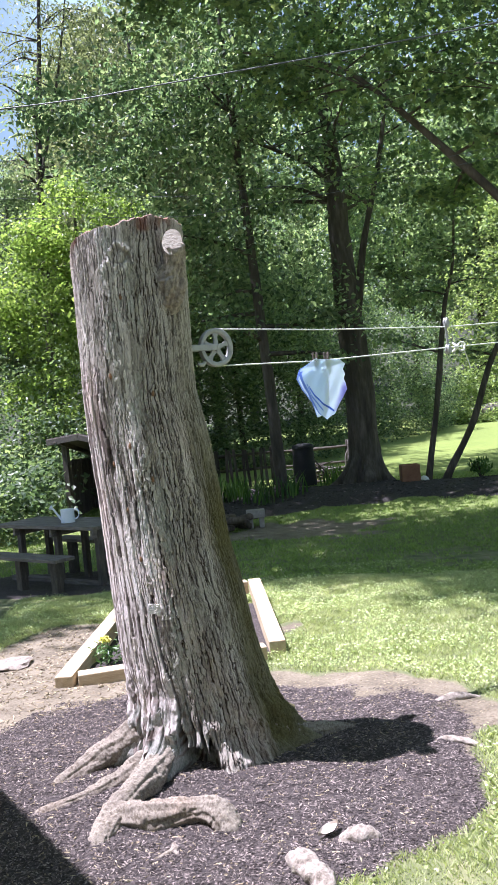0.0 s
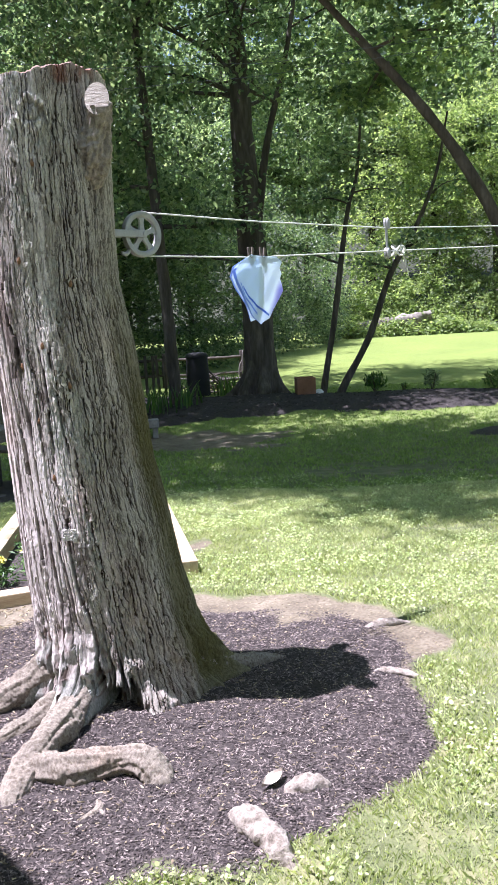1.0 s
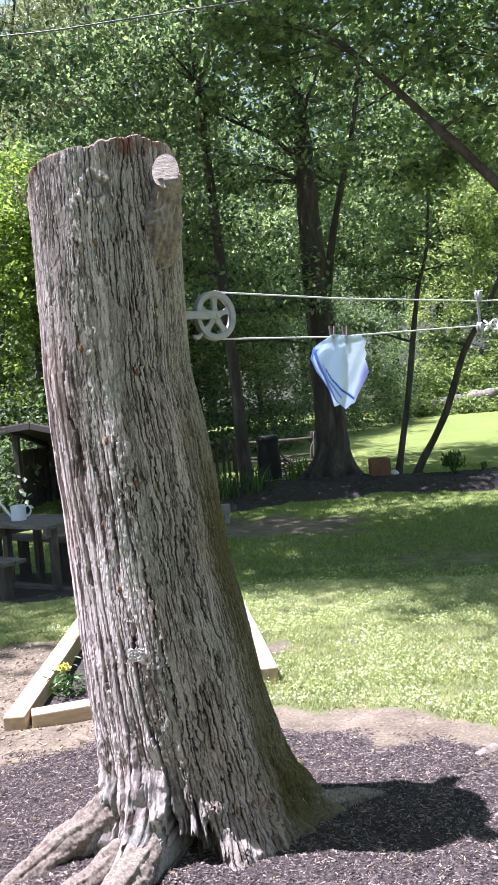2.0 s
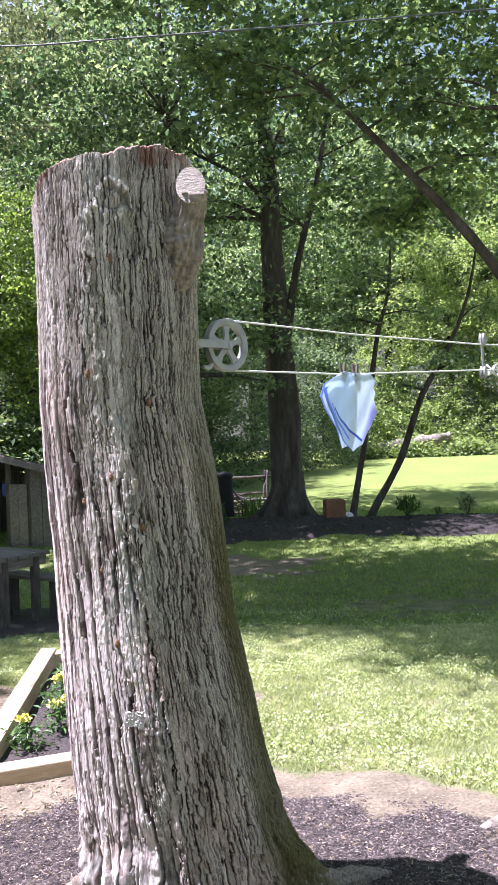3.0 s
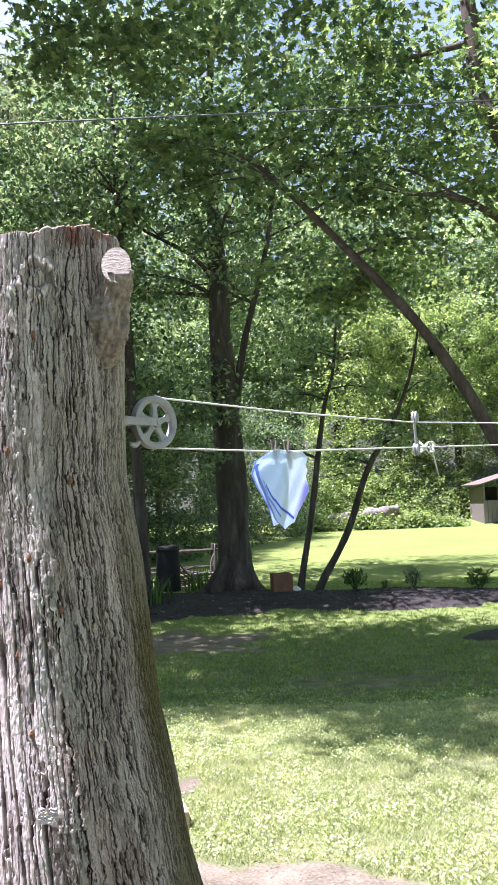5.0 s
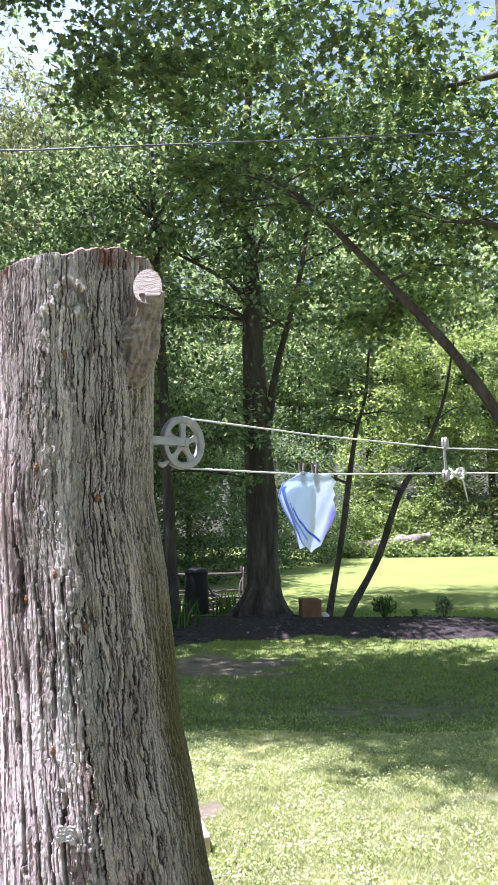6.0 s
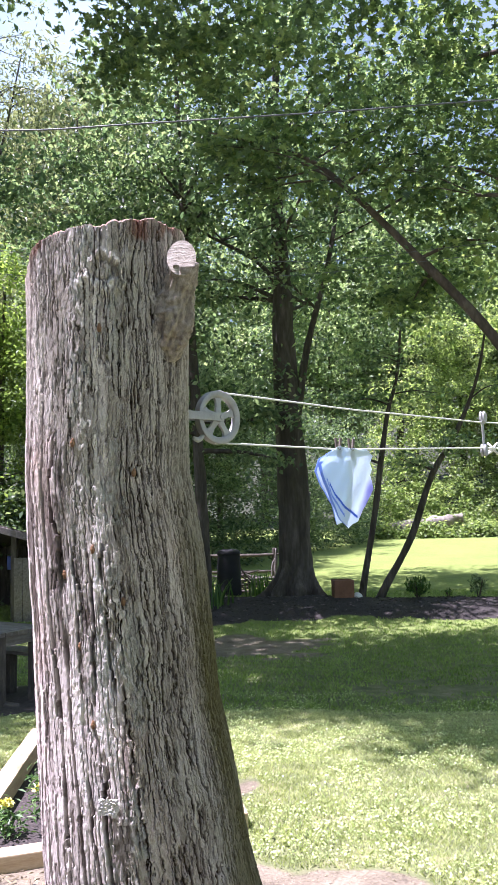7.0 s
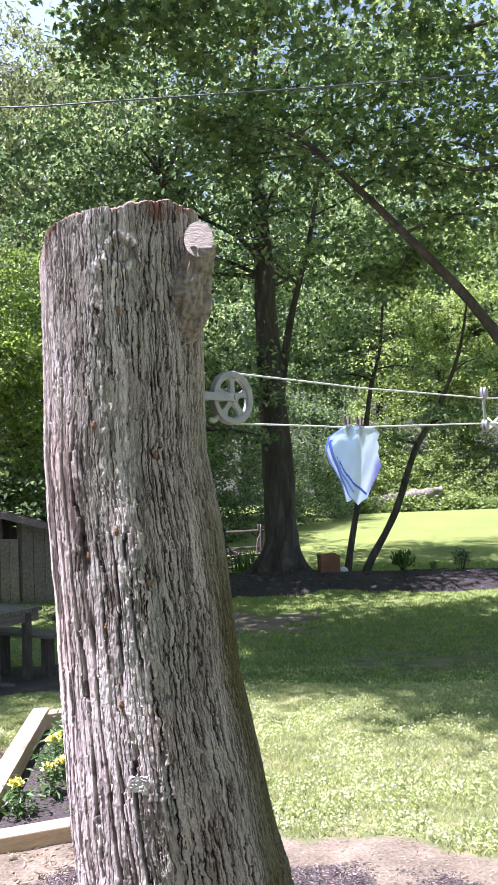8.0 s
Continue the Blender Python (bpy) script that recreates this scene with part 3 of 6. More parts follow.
def stump_surface(th, z):
    """Places on the stump's bark, with paleness, relief, moss, shagginess and lichen, for arrays of bearing and height."""
    cx, cy, r = np.interp(z, SZ, SX), np.interp(z, SZ, SYY), np.interp(z, SZ, SR)
    ux, uy = np.cos(th), np.sin(th)
    X, Y = ux * 0.26, uy * 0.26

    def n(fu, fz, k):
        return vnoise(X * fu + k * 3.1, Y * fu + k * 1.7, z * fz + k * 2.3)

    foot = step(0.5, 0.05, z)
    sway = foot * radians(12) * (n(20, 9, 1) - 0.5) + foot * radians(5) * (n(60, 26, 2) - 0.5)
    for deg, reach, wide, fade in FLARES:
        d = (th + sway - radians(deg) + np.pi) % (2 * np.pi) - np.pi
        r = r + reach * np.exp(-(d / radians(wide)) ** 2) * np.exp(-np.maximum(z, 0) / fade)
    r = r * (1 + 0.05 * (n(6, 1.6, 3) - 0.5) + 0.06 * (n(15, 2.2, 4) - 0.5))
    r = r + foot * 0.04 * (n(34, 14, 5) - 0.5) + foot * 0.022 * (n(85, 40, 6) - 0.5)
    # the rotten hollow between the front roots
    d = (th - radians(-83) + np.pi) % (2 * np.pi) - np.pi
    lip = 0.12 + 0.18 * (vnoise(X * 85, Y * 85, 0 * z + 3) - 0.5) + 0.12 * (vnoise(X * 190, Y * 190, 0 * z + 8) - 0.5)
    hollow = step(radians(17), radians(12), np.abs(d + 0.1 * (n(34, 15, 7) - 0.5))) * step(lip + 0.02, lip - 0.02, z)
    r = r - 0.13 * hollow * step(-0.1, 0.03, z)
    # sunward side: long lifting strips, painted paler for the sun; elsewhere closer plates
    edge = np.cos(th - radians(-165)) + 0.30 * (n(26, 4, 8) - 0.5) + 0.18 * (n(70, 14, 9) - 0.5) - 0.10 * step(0.9, 0.4, z)
    shag = step(0.02, 0.22, edge)
    shag = np.maximum(shag, 0.7 * step(0.35, 0.1, z) * step(0.2, 0.6, -uy) * step(0.35, 0.1, ux))
    # a smoother weathered patch high on the front
    dp = (th - radians(-104) + np.pi) % (2 * np.pi) - np.pi
    calm = np.exp(-(dp / radians(21)) ** 2) * step(1.1, 1.5, z + 0.5 * (n(14, 4, 10) - 0.5)) * step(2.2, 2.0, z) * step(0.30, 0.46, n(24, 5, 11))
    # jagged wander of all the cracks
    wa = 0.012 * (n(24, 7, 12) - 0.5) + 0.0062 * (n(75, 60, 13) - 0.5) + 0.0040 * (n(180, 170, 14) - 0.5)
    wz = 0.02 * (n(60, 16, 15) - 0.5) + 0.010 * (n(160, 60, 16) - 0.5)
    X2, Y2, zz = np.cos(th + wa / 0.26) * 0.26, np.sin(th + wa / 0.26) * 0.26, z + wz

    def m(fu, fz, k):
        return vnoise(X2 * fu + k * 3.1, Y2 * fu + k * 1.7, zz * fz + k * 2.3)

    # close plates: upright slits that come and go, short side cracks and flat shelves between them
    def slits(count, wander, fz, gap, k, bend=wa, jog=1.5):
        """Rows of upright slits round the stem: distance to the nearest in row widths, how far it is open, and the strip between."""
        q = (th + bend / 0.26) / (2 * np.pi) * count + wander * (n(14, 2.6, k) - 0.5) + jog * (terrace(n(34, 13, k + 1), 4) - 0.5)
        row = np.round(q)
        return np.abs(q - row), step(gap, gap + 0.14, vnoise(row * 7.31 + k, 0 * z, zz * fz)), np.floor(q)

    e0, open0, strip0 = slits(92, 1.3, 10, 0.36, 20)
    e1, open1 = slits(168, 1.5, 15, 0.44, 22)[:2]
    wide0 = 0.08 + 0.14 * m(60, 20, 24)
    crack = 1 - (1 - step(0.4 * wide0, wide0, e0)) * open0
    g1 = np.abs(0.78 * m(150, 9.5, 20) + 0.22 * m(300, 30, 21) - 0.5)
    crack = np.minimum(crack, 1 - 0.7 * (1 - step(0.012, 0.048, g1)) * step(0.40, 0.55, m(60, 18, 29)))
    crack1 = 1 - (1 - step(0.06, 0.17, e1)) * open1 * 0.85
    side = np.abs(0.7 * m(150, 70, 25) + 0.3 * m(330, 150, 26) - 0.5)
    crack1 = np.minimum(crack1, 1 - (1 - step(0.0, 0.035, side)) * 0.7 * step(0.50, 0.62, m(60, 30, 27)))
    shelf = terrace(0.55 * vnoise(strip0 * 5.7, 0 * z, zz * 7) + 0.45 * m(200, 60, 26), 5)
    grain = m(330, 90, 28)
    hp = 0.0080 * crack + 0.0030 * crack1 + 0.0048 * (shelf - 0.5) + 0.0030 * (grain - 0.5)
    # lifting strips: long upright furrows, flat strips of uneven height between them that break off square
    calmer = 0.010 * (n(24, 5, 12) - 0.5) + 0.0022 * (n(75, 40, 13) - 0.5) + 0.0022 * (n(180, 90, 14) - 0.5)
    e2, open2, strip2 = slits(41, 0.7, 3.4, 0.28, 30, calmer, 0.6)
    e3, open3, strip3 = slits(115, 1.0, 8, 0.36, 33, 0.5 * (calmer + wa), 1.3)
    wide2 = 0.08 + 0.15 * n(26, 4, 36)
    furrow = 1 - (1 - step(0.35 * wide2, wide2, e2)) * open2
    split = 1 - (1 - step(0.05, 0.17, e3)) * open3
    lift = terrace(0.85 * vnoise(strip2 * 5.7 + 3, 0 * z, zz * 3.4) + 0.15 * m(60, 20, 37), 4)
    chip = terrace(0.75 * vnoise(strip3 * 4.3 + 8, 0 * z, zz * 13) + 0.25 * m(150, 60, 38), 4)
    hs = 0.013 * furrow + 0.0050 * (lift - 0.5) + 0.0036 * split + 0.0026 * (chip - 0.5) + 0.0022 * (n(330, 90, 28) - 0.5)
    hs = hs + 0.005 * (n(22, 2.6, 55) - 0.5)
    strips = shag * (1 - 0.85 * calm) * (0.25 + 0.75 * step(1.7, 1.25, z + 0.5 * (n(20, 5, 58) - 0.5)))
    h = (1 - strips) * hp + strips * hs
    h = h * (1 - 0.45 * calm) + calm * 0.003
    h = h + 0.0009 * (1 - 0.6 * shag) * (n(340, 320, 40) - 0.5)
    # ridge added to carry the sunlit side further, small pale lifted flakes along it
    d = (th - radians(-82) + np.pi) % (2 * np.pi) - np.pi
    r = r + 0.012 * np.exp(-(d / radians(15)) ** 2) * step(0.3, 0.7, z)
    fleck = step(0.60, 0.68, m(130, 60, 41)) * step(0.42, 0.55, m(60, 20, 42)) * np.exp(-((d + radians(6)) / radians(19)) ** 2)
    h = h + 0.0012 * fleck
    # an old knot under the rim
    d = (th - radians(-79) + np.pi) % (2 * np.pi) - np.pi
    k = np.hypot(d * 0.25, z - 2.085) + 0.035 * (n(54, 22, 43) - 0.5) + 0.02 * (n(130, 50, 44) - 0.5)
    h = h + 0.007 * (0.3 + 1.4 * m(130, 110, 59)) * np.exp(-((k - 0.05) / 0.016) ** 2) + 0.004 * np.exp(-(k / 0.025) ** 2) - 0.006 * np.exp(-((k - 0.03) / 0.008) ** 2)
    rr = r + h - 0.012 - 0.006 * shag
    # darkness follows the cracks: inner bark plus painted shade
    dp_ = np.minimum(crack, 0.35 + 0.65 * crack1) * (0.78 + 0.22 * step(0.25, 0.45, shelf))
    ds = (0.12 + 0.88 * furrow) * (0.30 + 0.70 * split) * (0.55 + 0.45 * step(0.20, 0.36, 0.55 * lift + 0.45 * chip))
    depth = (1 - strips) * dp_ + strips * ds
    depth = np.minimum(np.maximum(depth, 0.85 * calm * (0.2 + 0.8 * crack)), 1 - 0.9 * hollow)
    # strips and the sunward bark above them get extra paleness as painted sun
    pale = (1 - strips) * (0.27 + 0.42 * shelf + 0.22 * (m(24, 6, 45) - 0.5)) + strips * (0.26 + 0.42 * lift + 0.36 * chip) + 0.26 * (shag - strips)
    pale = pale * (1 - 0.35 * calm)
    shag = shag * (1 - 0.8 * calm)
    lime = step(0.42, 0.10, z + 0.2 * (n(46, 9, 46) - 0.5)) * step(0.3, 0.7, -uy) * step(0.5, 0.2, ux)
    pale = pale * (1 - 0.25 * lime)
    swirl = np.exp(-((k - 0.052) / 0.018) ** 2) * step(0.40, 0.60, n(130, 50, 47))
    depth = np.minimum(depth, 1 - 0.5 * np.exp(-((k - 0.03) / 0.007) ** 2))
    pale = np.maximum(pale, 0.9 * swirl)
    pale = np.maximum(pale, 0.95 * fleck * step(0.2, 0.4, z))
    moss = 0.9 * step(0.52, 0.84, np.cos(th - radians(16)) + 0.14 * (n(34, 7, 48) - 0.5)) * step(2.0, 0.9, z)
    # grey-green lichen in patches down the front and over the foot
    dl = (th - radians(-88) + np.pi) % (2 * np.pi) - np.pi
    lichen = np.exp(-(dl / radians(20)) ** 2) * step(0.56, 0.68, 0.6 * n(26, 9, 49) + 0.4 * n(110, 90, 50)) * step(0.25, 0.5, z)
    lichen = np.clip(np.maximum(0.9 * lichen, 0.95 * lime * step(0.30, 0.52, n(90, 50, 51))), 0, 1)
    return np.stack([cx + rr * ux, cy + rr * uy, z], -1), pale, depth, moss, np.maximum(shag, np.maximum(fleck, swirl)), lichen


def rim_height(th):
    ux, uy = np.cos(th), np.sin(th)
    return 2.213 + 0.022 * ux - 0.03 * uy - 0.05 * step(-0.70, -0.86, ux) + 0.012 * (vnoise(ux * 7, uy * 7, 0 * th) - 0.5) + 0.006 * (vnoise(ux * 25, uy * 25, 0 * th) - 0.5) + np.interp((np.degrees(th) + 205) % 360 - 205, [-205, -167, -110, -77, -58, -20, 13, 80, 155], [-0.02, -0.029, -0.03, -0.034, -0.006, 0.006, 0.02, 0.0, -0.02])


def build_stump():
    st = thing("tree_stump", "tall sawn-off tree stump with furrowed grey bark and spreading roots", "tree stump", m=pose(-0.28, 3.66, 0))
    nu, nv = 700, 1000
    th = np.concatenate([np.linspace(radians(-205), radians(25), 610, endpoint=False), np.linspace(radians(25), radians(155), 90, endpoint=False)])
    t = np.linspace(0, 1, nv)
    T, V = np.meshgrid(th, t)
    top = rim_height(T)
    Z = -0.12 + V * (top + 0.12)
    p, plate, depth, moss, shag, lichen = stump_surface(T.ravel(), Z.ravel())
    red = 0
    for deg, wide, deep in ((-54, 8, 0.05), (-131, 7, 0.025), (-30, 9, 0.03)):
        dd = (T.ravel() - radians(deg) + np.pi) % (2 * np.pi) - np.pi
        red = red + np.exp(-(dd / radians(wide)) ** 2) * step(deep + 0.015, deep - 0.015, (top - Z).ravel() + 0.05 * (vnoise(T.ravel() * 14, Z.ravel() * 9, 0) - 0.5))
    p = p - np.array([-0.28, 3.66, 0])
    i, j = np.meshgrid(np.arange(nu), np.arange(nv - 1))
    a, b = (j * nu + i).ravel(), (j * nu + (i + 1) % nu).ravel()
    f = np.stack([a, b, b + nu, a + nu], 1)
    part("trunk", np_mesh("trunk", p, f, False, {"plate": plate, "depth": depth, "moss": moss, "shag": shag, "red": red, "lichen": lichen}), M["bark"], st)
    # sawn top with a ragged rim of inner bark
    rim = p[(nv - 1) * nu:]
    c = rim.mean(0)
    ks = [1.0, 0.97, 0.93, 0.88, 0.6, 0.3, 0.02]
    rows = []
    for k in ks:
        q = c + (rim - c) * np.array([k, k, 1])
        q[:, 2] += (0.004 - 0.012 * (k < 0.95) + 0.01 * (vnoise(rim[:, 0] * 20, rim[:, 1] * 20, np.full(nu, k * 9)) - 0.5)) * (k < 1)
        rows.append(q)
    i, j = np.meshgrid(np.arange(nu), np.arange(len(ks) - 1))
    a, b = (j * nu + i).ravel(), (j * nu + (i + 1) % nu).ravel()
    me = np_mesh("sawn_top", np.vstack(rows), np.stack([a, b, b + nu, a + nu], 1))
    part("sawn_top", me, M["redwood"], st, "reddish brown sawn top face")
    # stub of a cut branch
    o = np.array([-0.28, 3.66, 0])
    pts = [(-0.275, 3.53, 1.83, 0.02), (-0.240, 3.50, 1.90, 0.046), (-0.212, 3.485, 1.965, 0.058), (-0.198, 3.475, 2.02, 0.053), (-0.187, 3.455, 2.07, 0.045), (-0.179, 3.425, 2.122, 0.037)]
    pts = [(*(np.array(q[:3]) - o), q[3]) for q in pts]
    v, f = tube(pts, 150, 80, 0.22, 16, knobs=0.26, grain=0.22)
    n1, n2 = vnoise(v[:, 0] * 60, v[:, 1] * 60, v[:, 2] * 26), vnoise(v[:, 0] * 130, v[:, 1] * 130, v[:, 2] * 70)
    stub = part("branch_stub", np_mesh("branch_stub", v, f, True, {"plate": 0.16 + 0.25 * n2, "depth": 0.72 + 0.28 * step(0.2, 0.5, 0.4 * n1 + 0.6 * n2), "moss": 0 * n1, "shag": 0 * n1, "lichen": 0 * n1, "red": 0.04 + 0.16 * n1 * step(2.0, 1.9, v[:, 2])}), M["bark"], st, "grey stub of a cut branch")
    bm = bmesh.new()
    bmesh.ops.create_cone(bm, cap_ends=True, segments=40, radius1=0.044, radius2=0.042, depth=0.012)
    for w in bm.verts:
        w.co.z += 0.002 * noise.noise(w.co * 60)
    bm.transform(look(Vector((-0.177, 3.412, 2.128)) - Vector(o), Vector((-0.12, 2.6, 2.35)) - Vector(o)) @ Matrix.Diagonal((0.92, 1.28, 1, 1)))
    part("cut_face", bm, M["sawn"], stub, "pale sawn face of the branch stub")
    # pale scar on the bark
    bm = bmesh.new()
    bmesh.ops.create_grid(bm, x_segments=18, y_segments=12, size=1)
    for w in bm.verts:
        u, q = w.co.x, w.co.y
        k = 1 + 0.25 * noise.noise(Vector((u * 1.6, q * 1.6, 4))) + 0.14 * noise.noise(Vector((u * 5, q * 5, 1)))
        w.co = Vector((0.026 * u * k, -0.004 - 0.003 * noise.noise(Vector((u * 2, q * 3, 7))) - 0.002 * noise.noise(Vector((u * 8, q * 4, 2))), 0.018 * q * k))
    bmesh.ops.solidify(bm, geom=bm.faces[:], thickness=0.008)
    bm.transform(Matrix.Translation(Vector((-0.376, 3.352, 0.68)) - Vector(o)) @ pose(0, 0, 0, 0, 4, -5))
    part("bark_scar", bm, M["scar"], st, "small pale scar on the bark")
    for pts in [
        [(-0.36, 3.44, 0.11, 0.045), (-0.39, 3.32, 0.07, 0.052), (-0.415, 3.20, 0.05, 0.058), (-0.435, 3.10, 0.045, 0.058), (-0.455, 2.99, 0.035, 0.056), (-0.47, 2.88, 0.02, 0.046), (-0.475, 2.79, -0.005, 0.042), (-0.48, 2.72, -0.05, 0.035)],
        [(-0.49, 2.99, 0.0, 0.035), (-0.42, 2.955, 0.030, 0.052), (-0.33, 2.945, 0.034, 0.058), (-0.23, 2.955, 0.040, 0.053), (-0.14, 2.965, 0.046, 0.049), (-0.075, 2.955, 0.034, 0.050), (-0.035, 2.92, -0.005, 0.042), (-0.02, 2.89, -0.055, 0.035)],
        [(-0.48, 3.36, 0.05, 0.05), (-0.57, 3.24, 0.015, 0.034), (-0.66, 3.13, 0.005, 0.030), (-0.76, 3.03, 0.0, 0.026), (-0.84, 2.98, -0.03, 0.02)],
        [(-0.53, 3.52, 0.13, 0.07), (-0.62, 3.46, 0.07, 0.06), (-0.70, 3.38, 0.04, 0.058), (-0.78, 3.28, 0.005, 0.045), (-0.86, 3.16, -0.03, 0.032), (-0.92, 3.05, -0.06, 0.03)],
        [(-0.02, 3.66, 0.06, 0.07), (0.12, 3.72, 0.02, 0.05), (0.24, 3.80, 0.0, 0.032), (0.36, 3.85, -0.04, 0.025)],
        [(-0.22, 2.83, -0.02, 0.016), (-0.20, 2.79, 0.002, 0.018), (-0.2, 2.75, 0.006, 0.015), (-0.26, 2.67, 0.0, 0.012), (-0.3, 2.61, -0.02, 0.01)],
        [(-0.20, 2.77, 0.0, 0.014), (-0.17, 2.73, 0.004, 0.013), (-0.15, 2.69, -0.015, 0.01)],
    ]:
        pts = [(*(np.array(q[:3]) - o), q[3]) for q in pts]
        v, f = tube(pts, 240, 72, 0.24, 9, knobs=0.13, grain=0.12)
        n1, n2 = vnoise(v[:, 0] * 90, v[:, 1] * 90, v[:, 2] * 90), vnoise(v[:, 0] * 210, v[:, 1] * 210, v[:, 2] * 210)
        n3 = vnoise(v[:, 0] * 17, v[:, 1] * 17, v[:, 2] * 17)
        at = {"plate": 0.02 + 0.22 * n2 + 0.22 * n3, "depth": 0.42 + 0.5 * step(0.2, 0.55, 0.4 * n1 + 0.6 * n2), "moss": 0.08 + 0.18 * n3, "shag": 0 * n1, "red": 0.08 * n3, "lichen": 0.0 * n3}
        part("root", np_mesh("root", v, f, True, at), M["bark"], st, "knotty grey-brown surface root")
    return st


build_stump()
# small amber husks clinging to the bark
M["amber"] = simple("amber_husk", [(0.3, (0.12, 0.06, 0.03)), (0.55, (0.25, 0.13, 0.06)), (0.8, (0.36, 0.22, 0.11))], 90, (1, 1, 1), 0.45, 0, 0.3, 0.001, 300)
husk_mesh = None
for deg, z in [(-91.4, 1.334), (-113.2, 1.266), (-76.4, 1.195), (-98.3, 0.874), (-104.8, 1.076), (-81.9, 1.932), (-99.1, 1.622), (-61.0, 1.539)]:
    if husk_mesh is None:
        bm = bmesh.new()
        bmesh.ops.create_uvsphere(bm, u_segments=16, v_segments=14, radius=1)
        for w in bm.verts:
            k = w.co.z
            w.co.x *= 0.0062 * (1 - 0.25 * k) * (1 + 0.10 * math.cos(k * 22))
            w.co.y *= 0.0060 * (1 + 0.08 * math.cos(k * 22))
            w.co.z *= 0.0125
        husk_mesh = bpy.data.meshes.new("husk")
        bm.to_mesh(husk_mesh)
        bm.free()
        husk_mesh.materials.append(M["amber"])
    q = stump_surface(np.array([radians(deg)]), np.array([z]))[0][0]
    ob = tagged(new("husk", husk_mesh), "tiny dry amber husk clinging to the bark", "husk", "husks on the bark")
    ob.matrix_basis = pose(q[0] + 0.003 * math.cos(radians(deg)), q[1] + 0.003 * math.sin(radians(deg)), q[2], 8, 6 * math.sin(deg), deg + 90)
for x, y, L, h, r, ang in [(0.28, 2.62, 0.30, 0.03, 0.042, -50), (0.42, 2.86, 0.13, 0.012, 0.036, 10), (0.80, 4.2, 0.26, 0.012, 0.022, 25), (0.78, 3.62, 0.2, 0.01, 0.02, -15)]:
    d = Vector((math.cos(radians(ang)), math.sin(radians(ang)), 0)) * L / 2
    z0 = float(ground_z(x, y))
    v, f = tube([(x - d.x, y - d.y, z0 - r * 0.9, r * 0.7), (x - d.x * 0.4, y - d.y * 0.4 + 0.01, z0 + h * 0.3, r), (x + d.x * 0.4, y + d.y * 0.4, z0 + h * 0.2, r * 0.95), (x + d.x, y + d.y, z0 - r * 0.8, r * 0.6)], 70, 28, 0.3, 18, knobs=0.2)
    tagged(part("surface_root", np_mesh("surface_root", v, f), M["root"]), "pale worn tree root breaking through the soil", "tree root", "roots in the soil")


# ---- trees ----
def twigs(rng, trunk_pts, n, z0, length, rise=0.4):
    """Side branches off a stem, as tubes."""
    s = spline(trunk_pts, 80)
    s = s[s[:, 2] > z0]
    out, tips = [], []
    for k in range(n):
        q = s[int(rng.integers(0, len(s)))]
        a = rng.uniform(0, 2 * np.pi)
        L = length * rng.uniform(0.5, 1.1)
        d = np.array([np.cos(a), np.sin(a), rise * rng.uniform(0.2, 1.4)])
        r = min(q[3] * 0.5, 0.05)
        mid = q[:3] + d * L * 0.5 + rng.normal(0, 0.06 * L, 3)
        end = q[:3] + d * L + np.array([0, 0, -0.12 * L]) + rng.normal(0, 0.06 * L, 3)
        out.append(tube([(*q[:3], r), (*mid, r * 0.7), (*end, r * 0.25)], 8, 6))
        tips += [mid, end, 0.5 * (mid + end)]
    return out, np.array(tips)


def tree(name, label, stems, blobs, nspray, per, size, leaf, bark, shape=KITE, seed=1, branches=14, blen=2.2, z0=2.5, spread=0.55, group="", droop=0.45, flat=0.45, hollow=0.35):
    """A tree: stems are rows x, y, z, r in the world; the crown's sprays fill the ellipsoids and hang on the branches."""
    rng = np.random.default_rng(seed)
    base = np.array(stems[0][0][:3])
    t = thing(name, label, "tree", group, m=pose(*base))
    tips = []
    for k, st in enumerate(stems):
        st = [(*(np.array(q[:3]) - base), q[3]) for q in st]
        v, f = tube(st, 70 if k == 0 else 40, 22 if k == 0 else 14, 0.10, 5)
        stem = part("trunk" if k == 0 else "limb", np_mesh("trunk", v, f), bark, t)
        if branches:
            tw, tp = twigs(rng, st, branches if k == 0 else branches // 2, z0, blen)
            if tw:
                part("branchwork", np_mesh("branchwork", *join(tw)), bark, stem)["kind"] = "stuff"
                tips.append(tp)
    c = crown_points(rng, [(*(np.array(b[:3]) - base), *b[3:]) for b in blobs], nspray, hollow)
    if tips:
        c = np.vstack([c, np.vstack(tips)])
    p = sprays(rng, c, spread, per, flat)
    part("crown", np_mesh("crown", *leaves(rng, p, size, shape, droop), False), leaf, t)
    return t


def gz(x, y):
    return float(ground_z(np.array([x]), np.array([y]))[0])


